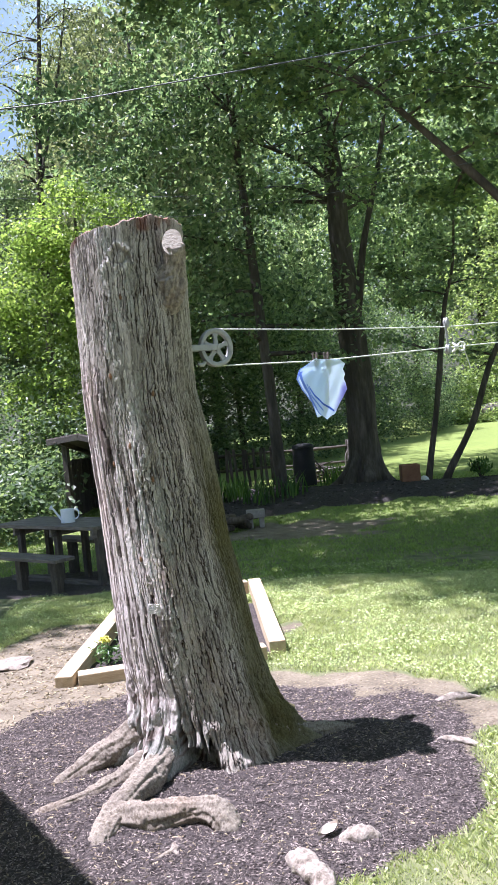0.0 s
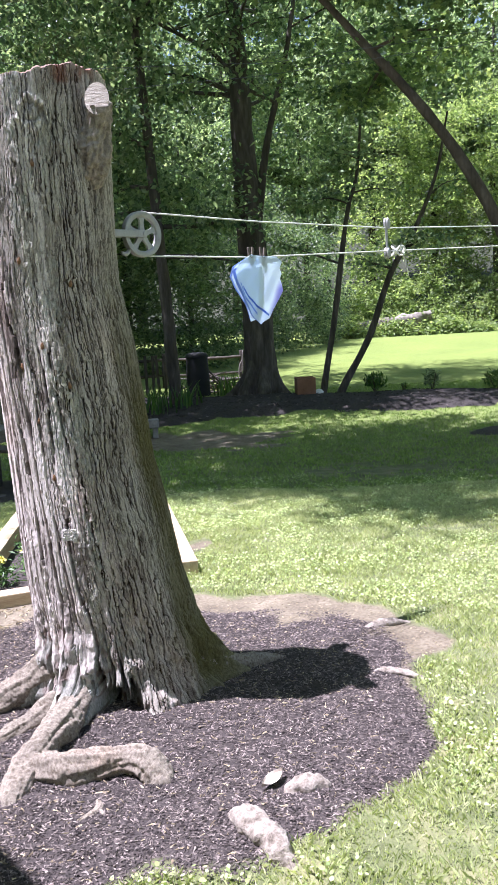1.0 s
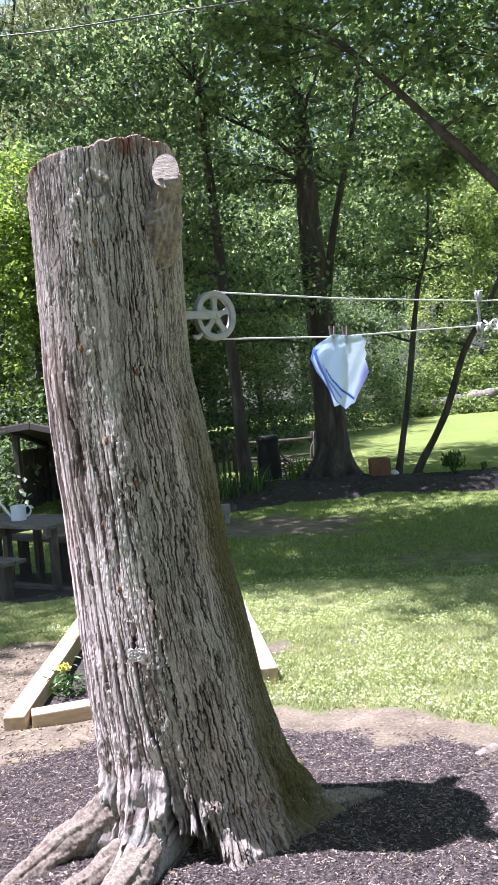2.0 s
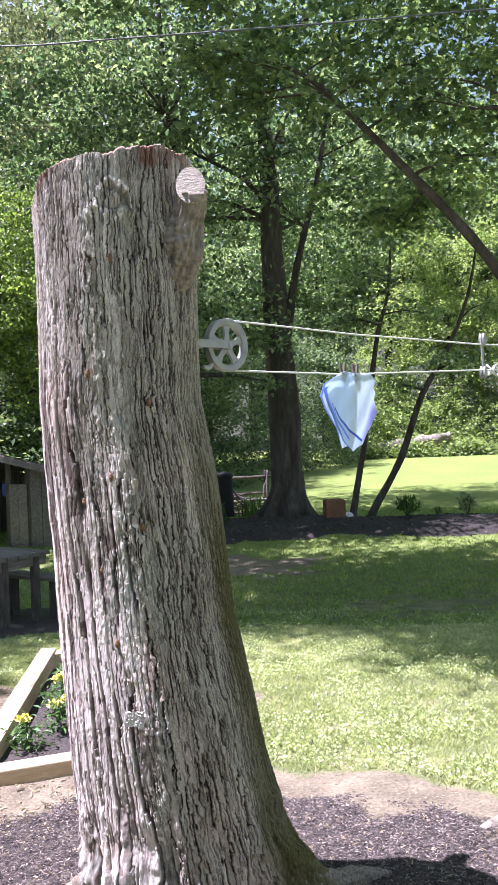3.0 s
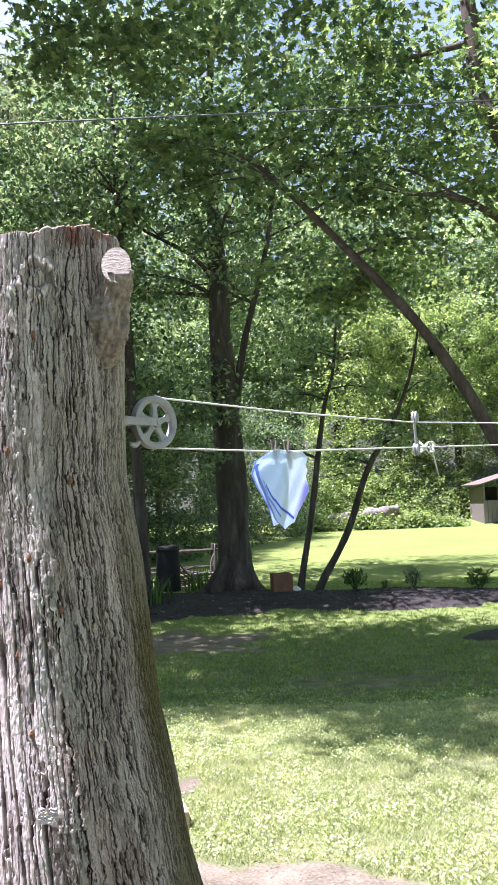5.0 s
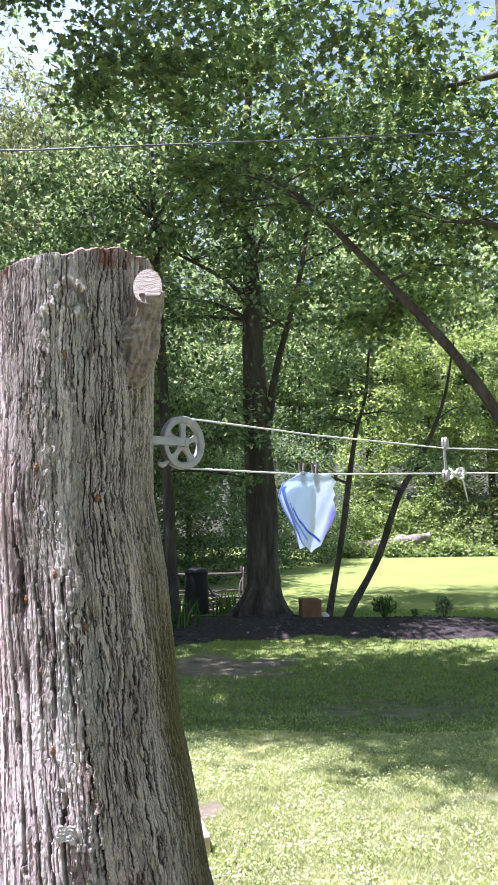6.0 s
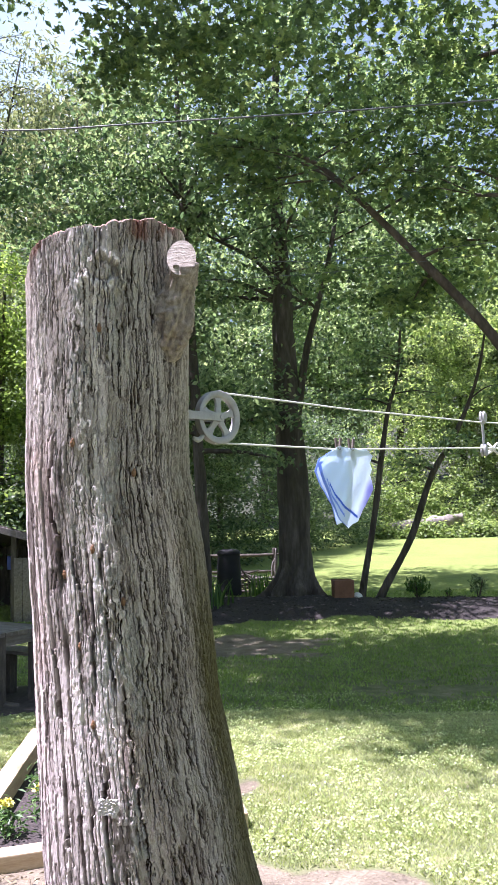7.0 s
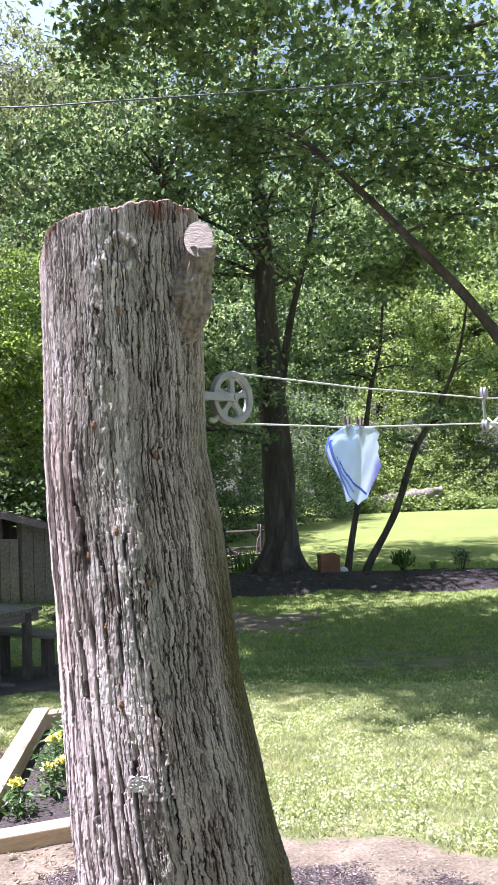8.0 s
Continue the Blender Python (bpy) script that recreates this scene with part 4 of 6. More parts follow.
# the old tree in the bed, with a flared foot and a fork
old = tree("tree", "tall old tree with a dark flared trunk in the mulch bed",
     [[(-0.20, 16.6, -0.35, 0.52), (-0.19, 16.6, -0.08, 0.40), (-0.17, 16.6, 0.25, 0.31), (-0.16, 16.6, 0.75, 0.30), (-0.20, 16.6, 2.3, 0.275), (-0.29, 16.6, 4.4, 0.215), (-0.31, 16.6, 6.1, 0.16), (-0.40, 16.6, 8.3, 0.10), (-0.30, 16.7, 10.6, 0.06), (-0.3, 16.7, 13, 0.03)],
      [(-0.10, 16.6, 3.0, 0.09), (0.16, 16.55, 4.5, 0.065), (0.61, 16.6, 6.2, 0.045), (0.9, 16.7, 8.0, 0.03), (1.1, 16.3, 10, 0.02)],
      [(-0.31, 16.6, 5.6, 0.05), (-0.75, 16.4, 6.1, 0.04), (-1.5, 16.2, 6.5, 0.03), (-2.3, 16, 6.9, 0.015)]],
     # the rear ellipsoids and the far left one are added to cast shade
     [(-0.3, 19.4, 6.4, 3.2, 1.6, 2.2), (2.6, 20.6, 9.6, 2.4, 1.2, 0.8), (-0.6, 19.4, 9.6, 2.6, 0.9, 0.8), (0.3, 17.6, 9.8, 3.6, 2.6, 2.6), (0.2, 21.0, 9.5, 3.2, 1.5, 0.9), (-2.4, 15.9, 8.6, 1.8, 1.8, 2.2), (2.4, 15.8, 7.6, 2.0, 1.6, 2.2), (-4.6, 15.9, 7.2, 1.9, 1.8, 1.1), (0.5, 16.0, 10.4, 1.3, 1.0, 1.0)],
     380, 60, 0.13, M["beech"], M["tree"], KITE, 3, 22, 2.6, 5.2, 0.62)
for a, L in ((-20, 0.62), (-75, 0.5), (-128, 0.55), (-172, 0.66), (60, 0.5), (130, 0.5)):
    c, q = math.cos(radians(a)), math.sin(radians(a))
    v, f = tube([(0.05 + c * 0.10, q * 0.10, 1.15, 0.10), (0.03 + c * 0.19, q * 0.19, 0.72, 0.135), (0.02 + c * 0.30, q * 0.30, 0.44, 0.14), (c * 0.45, q * 0.45, 0.27, 0.12), (c * L, q * L, 0.13, 0.09), (c * (L + 0.25), q * (L + 0.25), -0.02, 0.05)], 40, 16, 0.14, 6)
    part("root", np_mesh("root", v, f), M["tree"], old)
tree("tree", "slim dark-barked tree in the mulch bed", [[(-1.68, 15.5, -0.4, 0.17), (-1.69, 15.5, 0.0, 0.12), (-1.78, 15.5, 2.3, 0.10), (-1.88, 15.5, 4.4, 0.085), (-2.0, 15.4, 7, 0.06), (-2.1, 15.3, 10, 0.025)]],
     # the last ellipsoid is added to shade the irises
     [(-2.5, 15.6, 5.2, 1.2, 1.4, 1.6), (-2.2, 15.8, 8.4, 1.8, 1.6, 2.2), (-1.2, 15.8, 3.4, 1.0, 1.0, 0.9), (-4.4, 15.4, 7.2, 1.7, 1.5, 1.2)], 200, 60, 0.125, M["beech"], M["tree"], KITE, 5, 14, 1.6, 2.4, 0.55)
# the two-stemmed sapling by the flower pot
tree("sapling", "young tree with two bare leaning stems", [[(1.0, 16.3, -0.3, 0.075), (1.06, 16.3, 0.1, 0.06), (1.27, 16.3, 1.2, 0.055), (1.42, 16.3, 2.2, 0.05), (1.58, 16.3, 3.17, 0.04), (1.78, 16.3, 3.9, 0.03), (1.9, 16.3, 5.2, 0.015)],
                        [(1.28, 16.3, -0.3, 0.085), (1.45, 16.3, 0.05, 0.07), (1.92, 16.3, 0.89, 0.06), (2.33, 16.3, 2.0, 0.055), (2.78, 16.3, 2.75, 0.045), (3.2, 16.3, 3.75, 0.03), (3.4, 16.2, 4.8, 0.015)]],
     [(1.8, 16.2, 5.4, 1.3, 0.9, 0.6), (3.2, 16.1, 5.4, 0.7, 0.7, 0.4)], 36, 46, 0.115, M["beech"], M["tree"], KITE, 6, 8, 1.0, 2.2, 0.5)
# the maple whose limb leans across the lawn
tree("maple_tree", "spreading maple with a long limb leaning over the lawn",
     [[(4.75, 11.9, -0.6, 0.192), (4.5, 11.6, 0.0, 0.141), (3.95, 11.3, 0.9, 0.102), (3.22, 11, 1.9, 0.083), (2.84, 11, 2.65, 0.074), (2.40, 11, 3.35, 0.064), (1.95, 11, 3.92, 0.057), (1.43, 11, 4.5, 0.048), (0.9, 11, 5.08, 0.039), (0.36, 11, 5.6, 0.029), (-0.1, 11, 5.83, 0.022), (-1.0, 11, 6.1, 0.013)],
      [(4.4, 11.5, 0.2, 0.156), (4.5, 11.0, 2.2, 0.140), (4.0, 10.5, 3.9, 0.117), (3.12, 10, 5.3, 0.101), (2.86, 10, 5.8, 0.094), (2.80, 10, 6.5, 0.090), (2.76, 10, 7.3, 0.078), (2.6, 9.9, 9, 0.047), (2.4, 9.9, 11, 0.023)],
      [(4.2, 10.8, 3.2, 0.062), (3.5, 10.4, 4.2, 0.047), (2.7, 10.2, 4.75, 0.035), (2.0, 10.2, 4.85, 0.016)]],
     # the two highest on the left are added above view to shade the lawn
     [(0.6, 10.6, 6.6, 2.0, 1.7, 1.0), (2.6, 10.2, 6.2, 1.6, 1.6, 1.1), (4.0, 10.4, 5.6, 1.7, 2.0, 1.6), (1.8, 12.4, 4.6, 1.5, 0.9, 0.5), (-1.3, 10.2, 6.9, 1.3, 1.4, 0.7), (-0.2, 10, 8.6, 2.0, 2.0, 0.9), (-2.8, 10.4, 9.0, 1.6, 2.0, 0.9), (4.4, 9.3, 7.2, 1.4, 1.6, 1.4), (1.1, 10.5, 5.0, 0.8, 0.35, 0.45)],
     415, 62, 0.088, M["maple"], M["limb"], LOBED, 8, 12, 1.6, 3.4, 0.5, "", 0.35, 0.3)
tree("tree", "leafy young tree with sunlit yellow-green leaves behind the shelter", [[(-6.3, 17.6, -0.4, 0.12), (-6.2, 17.6, 1.5, 0.09), (-6.1, 17.5, 3.5, 0.07), (-6.0, 17.4, 6.0, 0.03)]],
     [(-6.2, 17.3, 2.2, 1.7, 1.0, 1.5), (-5.4, 17.2, 4.0, 1.5, 1.0, 1.3), (-7.0, 17.4, 4.6, 1.5, 1.1, 1.4), (-6.0, 17.5, 6.0, 1.3, 1.1, 1.0)], 300, 66, 0.105, M["young"], M["tree"], KITE, 14, 14, 1.4, 1.2, 0.45)
# tree added beside the lawn, out of view, to shade lawn, table and bed
tree("shade_tree", "tall broad-leaved tree added out of view to shade the lawn", [[(-7.2, 11, -0.6, 0.4), (-7.0, 11, 2, 0.3), (-6.6, 10.8, 5, 0.24), (-6, 10.5, 8, 0.15), (-5.5, 10.5, 11, 0.05)], [(-6.5, 10.8, 5.4, 0.16), (-5, 9.8, 7.8, 0.12), (-3.4, 8.8, 9.6, 0.08), (-1.6, 7.7, 10.3, 0.04)]],
     [(-6.8, 10.4, 9.0, 2.2, 2.7, 1.3), (-4.2, 10.7, 10.2, 2.4, 2.9, 1.0), (-2.0, 10.8, 10.6, 1.8, 2.8, 0.9), (-6.6, 9.3, 8.0, 1.8, 1.8, 1.2), (-6.8, 13.6, 12.0, 1.9, 1.4, 0.9), (-1.4, 7.6, 10.2, 1.7, 1.9, 0.8), (-6.75, 6.5, 10.0, 0.85, 1.5, 0.6), (-3.7, 8.8, 10.2, 1.6, 1.4, 0.8)], 1000, 46, 0.17, M["beech"], M["tree"], KITE, 9, 8, 2.2, 5, 0.6)

tree("tree", "tall thin tree with sparse twigs and few leaves", [[(-8.3, 20.5, -0.4, 0.16), (-8.2, 20.5, 4, 0.12), (-8.0, 20.4, 8, 0.09), (-7.6, 20.3, 11.5, 0.05), (-7.3, 20.2, 14.5, 0.015)], [(-8.05, 20.4, 7.6, 0.05), (-7.2, 20.2, 10.2, 0.035), (-6.6, 20.0, 12.6, 0.012)]],
     [(-7.4, 20.3, 11.8, 1.3, 1.0, 2.0), (-6.7, 20.1, 10.6, 0.9, 0.8, 1.4)], 34, 26, 0.13, M["oak"], M["tree"], SLIM, 17, 30, 1.5, 8.0, 0.5)

# woods behind: a few kinds, copied
WOODS = []
rng = np.random.default_rng(21)
for k, (leaf, h, shape, size, ns, per) in enumerate([("oak", 14, SLIM, 0.24, 440, 60), ("wood", 15, KITE, 0.17, 460, 60), ("far_oak_lit", 16, KITE, 0.22, 290, 62), ("far_wood_lit", 15, KITE, 0.21, 290, 62)]):
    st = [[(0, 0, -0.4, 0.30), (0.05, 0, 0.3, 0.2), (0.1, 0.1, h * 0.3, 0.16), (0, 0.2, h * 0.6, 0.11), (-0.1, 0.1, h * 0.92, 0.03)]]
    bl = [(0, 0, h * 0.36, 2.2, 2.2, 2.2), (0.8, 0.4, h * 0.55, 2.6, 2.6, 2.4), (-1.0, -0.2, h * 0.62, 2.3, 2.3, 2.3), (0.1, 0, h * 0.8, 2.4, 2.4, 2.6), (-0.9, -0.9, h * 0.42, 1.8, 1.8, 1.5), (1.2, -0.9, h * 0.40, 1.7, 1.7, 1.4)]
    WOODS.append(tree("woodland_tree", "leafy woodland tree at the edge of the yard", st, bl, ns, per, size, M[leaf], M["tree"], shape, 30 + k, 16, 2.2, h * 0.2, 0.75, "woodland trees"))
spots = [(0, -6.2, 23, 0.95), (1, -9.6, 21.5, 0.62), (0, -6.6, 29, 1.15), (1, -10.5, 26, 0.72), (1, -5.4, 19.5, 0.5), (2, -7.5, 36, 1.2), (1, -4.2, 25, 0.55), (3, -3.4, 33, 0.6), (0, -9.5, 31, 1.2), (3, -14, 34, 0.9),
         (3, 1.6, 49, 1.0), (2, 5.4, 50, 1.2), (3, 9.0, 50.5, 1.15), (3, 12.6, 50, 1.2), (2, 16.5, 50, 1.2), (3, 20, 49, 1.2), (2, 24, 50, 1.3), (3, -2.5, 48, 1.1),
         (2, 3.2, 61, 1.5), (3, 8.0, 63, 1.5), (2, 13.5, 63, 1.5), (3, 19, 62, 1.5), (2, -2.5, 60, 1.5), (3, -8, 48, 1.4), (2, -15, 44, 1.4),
         # unseen trees added around the yard to hold back skylight
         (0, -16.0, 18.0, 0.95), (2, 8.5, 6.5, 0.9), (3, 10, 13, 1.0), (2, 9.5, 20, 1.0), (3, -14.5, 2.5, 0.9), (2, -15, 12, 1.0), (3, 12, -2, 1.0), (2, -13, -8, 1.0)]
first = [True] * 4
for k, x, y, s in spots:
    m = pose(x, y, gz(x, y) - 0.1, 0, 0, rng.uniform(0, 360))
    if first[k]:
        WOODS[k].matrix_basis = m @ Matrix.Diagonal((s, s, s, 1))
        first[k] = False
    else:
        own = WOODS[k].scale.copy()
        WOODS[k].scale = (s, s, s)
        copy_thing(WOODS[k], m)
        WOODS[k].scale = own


# ---- undergrowth, one object of stuff ----
def undergrowth():
    rng = np.random.default_rng(40)
    lit, deep = [], []
    for k in range(2900):
        u = rng.uniform()
        if u < 0.58:
            x = rng.uniform(1.5, 26)
            y0 = np.interp(x, [1.5, 3, 9, 12, 26], [33, 38.5, 42.5, 43.5, 43])
            y = y0 + abs(rng.normal(0, 2.4))
            h = rng.uniform(0, 1) ** 1.1 * min(8.5, 0.7 + 1.7 * (y - y0))
        elif u < 0.78:
            x = rng.uniform(-6, 1.8)
            y = np.interp(x, [-6, -1.7, 0, 1.8], [20.5, 23.5, 29.5, 33]) + abs(rng.normal(0, 1.3))
            h = rng.uniform(0, 1) ** 1.2 * 4.6
        else:
            x = rng.uniform(-14, -4.6)
            y = 15.7 + 5 * rng.uniform(0, 1) ** 1.4 - 0.2 * (x + 5)
            h = rng.uniform(0, 1) ** 1.2 * (1.6 + 0.5 * (y - 15.7))
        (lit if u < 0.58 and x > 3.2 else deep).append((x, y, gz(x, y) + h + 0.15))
    for k in range(260):
        x = rng.uniform(2.2, 9.5)
        lit.append((x, 38.4 + 0.06 * x + rng.normal(0, 0.12), gz(x, 38.6) + rng.uniform(0, 0.55) * (0.7 + 0.5 * math.sin(x * 2.7))))
    for k in range(420):
        x = rng.uniform(-9, 0.5)
        deep.append((x, rng.uniform(33, 37), gz(x, 35) + 6.5 * rng.uniform(0, 1) ** 1.1))
    for k in range(230):
        x, y = rng.uniform(-9, -5.75), rng.uniform(12.6, 15.4)
        deep.append((x, y, gz(x, y) + 0.1 + 0.9 * rng.uniform(0, 1) ** 1.3))
    for k in range(520):
        x, y = rng.uniform(5.5, 16), rng.uniform(43.5, 46.5)
        lit.append((x, y, gz(x, y) + rng.uniform(3.5, 11.5) + 0.8 * math.sin(x * 1.3)))
    # sun and shade on the two halves come from their leaf colours
    for c, size, leaf, label in ((lit, 0.17, "sun_tint", "shrubs and creepers along the wood's edge, tinted as sunlit"), (deep, 0.125, "shade_tint", "tangled undergrowth at the wood's edge, tinted as shaded")):
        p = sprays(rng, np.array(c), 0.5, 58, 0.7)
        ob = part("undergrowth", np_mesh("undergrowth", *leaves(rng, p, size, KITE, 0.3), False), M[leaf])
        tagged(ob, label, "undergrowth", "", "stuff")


undergrowth()


# ---- lawn ----
def lawn():
    rng = np.random.default_rng(50)
    zones = [(1.7, 8.5, 400000, 0.024, 0.0018), (8.5, 17.5, 150000, 0.034, 0.005)]
    o = 0
    for y0, y1, n, h, w in zones:
        y = y0 + (y1 - y0) * rng.uniform(0, 1, n) ** (0.8 if y0 < 5 else 1.0)
        x = 0.3 + rng.uniform(-1, 1, n) * (0.75 + 0.36 * y) if y0 < 5 else -1.2 + rng.uniform(-1, 1, n) * (1.5 + 0.48 * y)
        mu, ba = masks(x, y)
        clump = vnoise(x * 5, y * 5, 0 * x + 9)
        keep = (mu < 0.35) & (ba < 0.25 + 0.35 * clump * rng.uniform(0, 1, n)) & (clump > 0.10 * rng.uniform(0, 1.2, n))
        x, y, cl = x[keep], y[keep], clump[keep]
        z = ground_z(x, y) - 0.004
        a = rng.uniform(0, 2 * np.pi, len(x))
        hh = h * rng.uniform(0.5, 1.3, len(x)) * (0.7 + 0.6 * cl)
        ww = w * rng.uniform(0.7, 1.3, len(x))
        b = rng.uniform(0, 2 * np.pi, len(x))
        lean = hh * rng.uniform(0.2, 1.1, len(x))
        p = np.stack([x, y, z], 1)
        d = np.stack([np.cos(a), np.sin(a), 0 * a], 1)
        l = np.stack([np.cos(b), np.sin(b), 0 * a], 1)
        up = np.array([0, 0, 1.0])
        v = np.stack([p - d * ww[:, None], p + d * ww[:, None], p + d * ww[:, None] * 0.8 + l * lean[:, None] * 0.4 + up * hh[:, None] * 0.65, p + l * lean[:, None] + up * hh[:, None]], 1)
        k = (np.arange(len(x)) * 4)[:, None] + o
        me = np_mesh("grass", v.reshape(-1, 3), np.vstack([np.hstack([k, k + 1, k + 2]), np.hstack([k, k + 2, k + 3])]), False)
        ob = part("grass", me, M["grass"] if y0 < 5 else M["turf"])
        tagged(ob, "patchy mown grass blades mixed with clover" if y0 < 5 else "mown green grass blades of the lawn", "grass", "", "stuff")
    n = 105000
    y = 1.9 + 7.5 * rng.uniform(0, 1, n) ** 0.85
    x = 0.3 + rng.uniform(-1, 1, n) * (0.75 + 0.36 * y)
    mu, ba = masks(x, y)
    cl = vnoise(x * 2.6, y * 2.6, 0 * x + 4) * 0.6 + vnoise(x * 9, y * 9, 0 * x + 4) * 0.4
    keep = (mu < 0.3) & (ba < 0.3) & (cl > 0.36 + 0.22 * rng.uniform(0, 1, n))
    x, y = x[keep], y[keep]
    p = np.stack([x, y, ground_z(x, y) + rng.uniform(0.008, 0.045, len(x))], 1)
    ob = part("lawn_weeds", np_mesh("lawn_weeds", *leaves(rng, p, 0.0125, ROUND, 0.0, 0.8), False), M["clover"])
    tagged(ob, "broad-leaved clover and plantain growing in the lawn", "lawn weeds", "", "stuff")


def chips(name, label, n, region, mat_, size, seed, wide=0.3):
    """Wedge-shaped chips lying on the soil."""
    rng = np.random.default_rng(seed)
    x0, x1, y0, y1, which, cut = region
    x, y = rng.uniform(x0, x1, n), rng.uniform(y0, y1, n)
    mk = masks(x, y)
    w = mk[0] if which == "mulch" else mk[1] * (1 - mk[0]) 
    keep = w > cut + 0.4 * rng.uniform(0, 1, n)
    x, y = x[keep], y[keep]
    n = len(x)
    z = ground_z(x, y)
    L, W, H = size * rng.uniform(0.4, 1.5, n), size * wide * rng.uniform(0.35, 1.3, n), size * rng.uniform(0.05, 0.18, n)
    a, t = rng.uniform(0, 2 * np.pi, n), rng.normal(0, 0.25, n)
    base = np.array([(-0.5, -0.5, -0.3), (-0.4, 0.5, -0.3), (0.5, 0.1, -0.3), (0.1, 0.0, 0.9), (-0.5, 0.0, 0.8)])
    vx, vy, vz = base[:, 0][None] * L[:, None], base[:, 1][None] * W[:, None], base[:, 2][None] * H[:, None]
    vz = vz + vx * np.sin(t)[:, None]
    ca, sa = np.cos(a)[:, None], np.sin(a)[:, None]
    v = np.stack([x[:, None] + vx * ca - vy * sa, y[:, None] + vx * sa + vy * ca, z[:, None] + vz + 0.002], 2).reshape(-1, 3)
    f0 = np.array([(0, 2, 3), (0, 3, 4), (1, 4, 3), (1, 3, 2), (0, 4, 1)])
    f = (f0[None] + (np.arange(n) * 5)[:, None, None]).reshape(-1, 3)
    ob = part(name, np_mesh(name, v, f, False), mat_)
    tagged(ob, label, name.replace("_", " "), "", "stuff")


lawn()
chips("bark_mulch", "dark shredded bark mulch round the stump", 125000, (-1.7, 1.0, 2.2, 4.8, "mulch", 0.12), M["chip"], 0.0145, 60, 0.42)
chips("pale_chips", "tan wood chips scattered on the dark mulch", 3600, (-1.6, 0.7, 2.2, 4.7, "mulch", 0.3), M["straw"], 0.020, 66, 0.36)
chips("bed_mulch", "shredded bark mulch in the flower bed, darkened for shade", 9000, (-4, 6, 13, 17, "mulch", 0.3), M["shaded_chip"], 0.05, 61)
chips("wood_chips", "pale straw-coloured wood chips on bare soil", 9000, (-3.0, -0.3, 2.2, 6.6, "bare", 0.3), M["straw"], 0.034, 62)
chips("soil_crumbs", "small crumbs of soil and bark on bare earth", 8000, (-0.5, 1.3, 2.6, 6.2, "bare", 0.3), M["straw"], 0.012, 63)


# ---- the clothes line ----
HUB = Vector((-0.129, 3.816, 1.729))
ALONG = Vector((1.06, 1.11, 0)).normalized()
SIDE = Vector((ALONG.y, -ALONG.x, 0))
WHEEL_R = 0.086


def rope(pts, r=0.0031, seg=8, n=60):
    pts = [tuple(Vector(a).lerp(Vector(b), k / 4)) for a, b in zip(pts, pts[1:]) for k in range(4)] + [tuple(pts[-1])]
    n = max(n, 3 * len(pts))
    v, f = tube([(*p, r) for p in pts], n, seg)
    return np_mesh("cord", v, f)


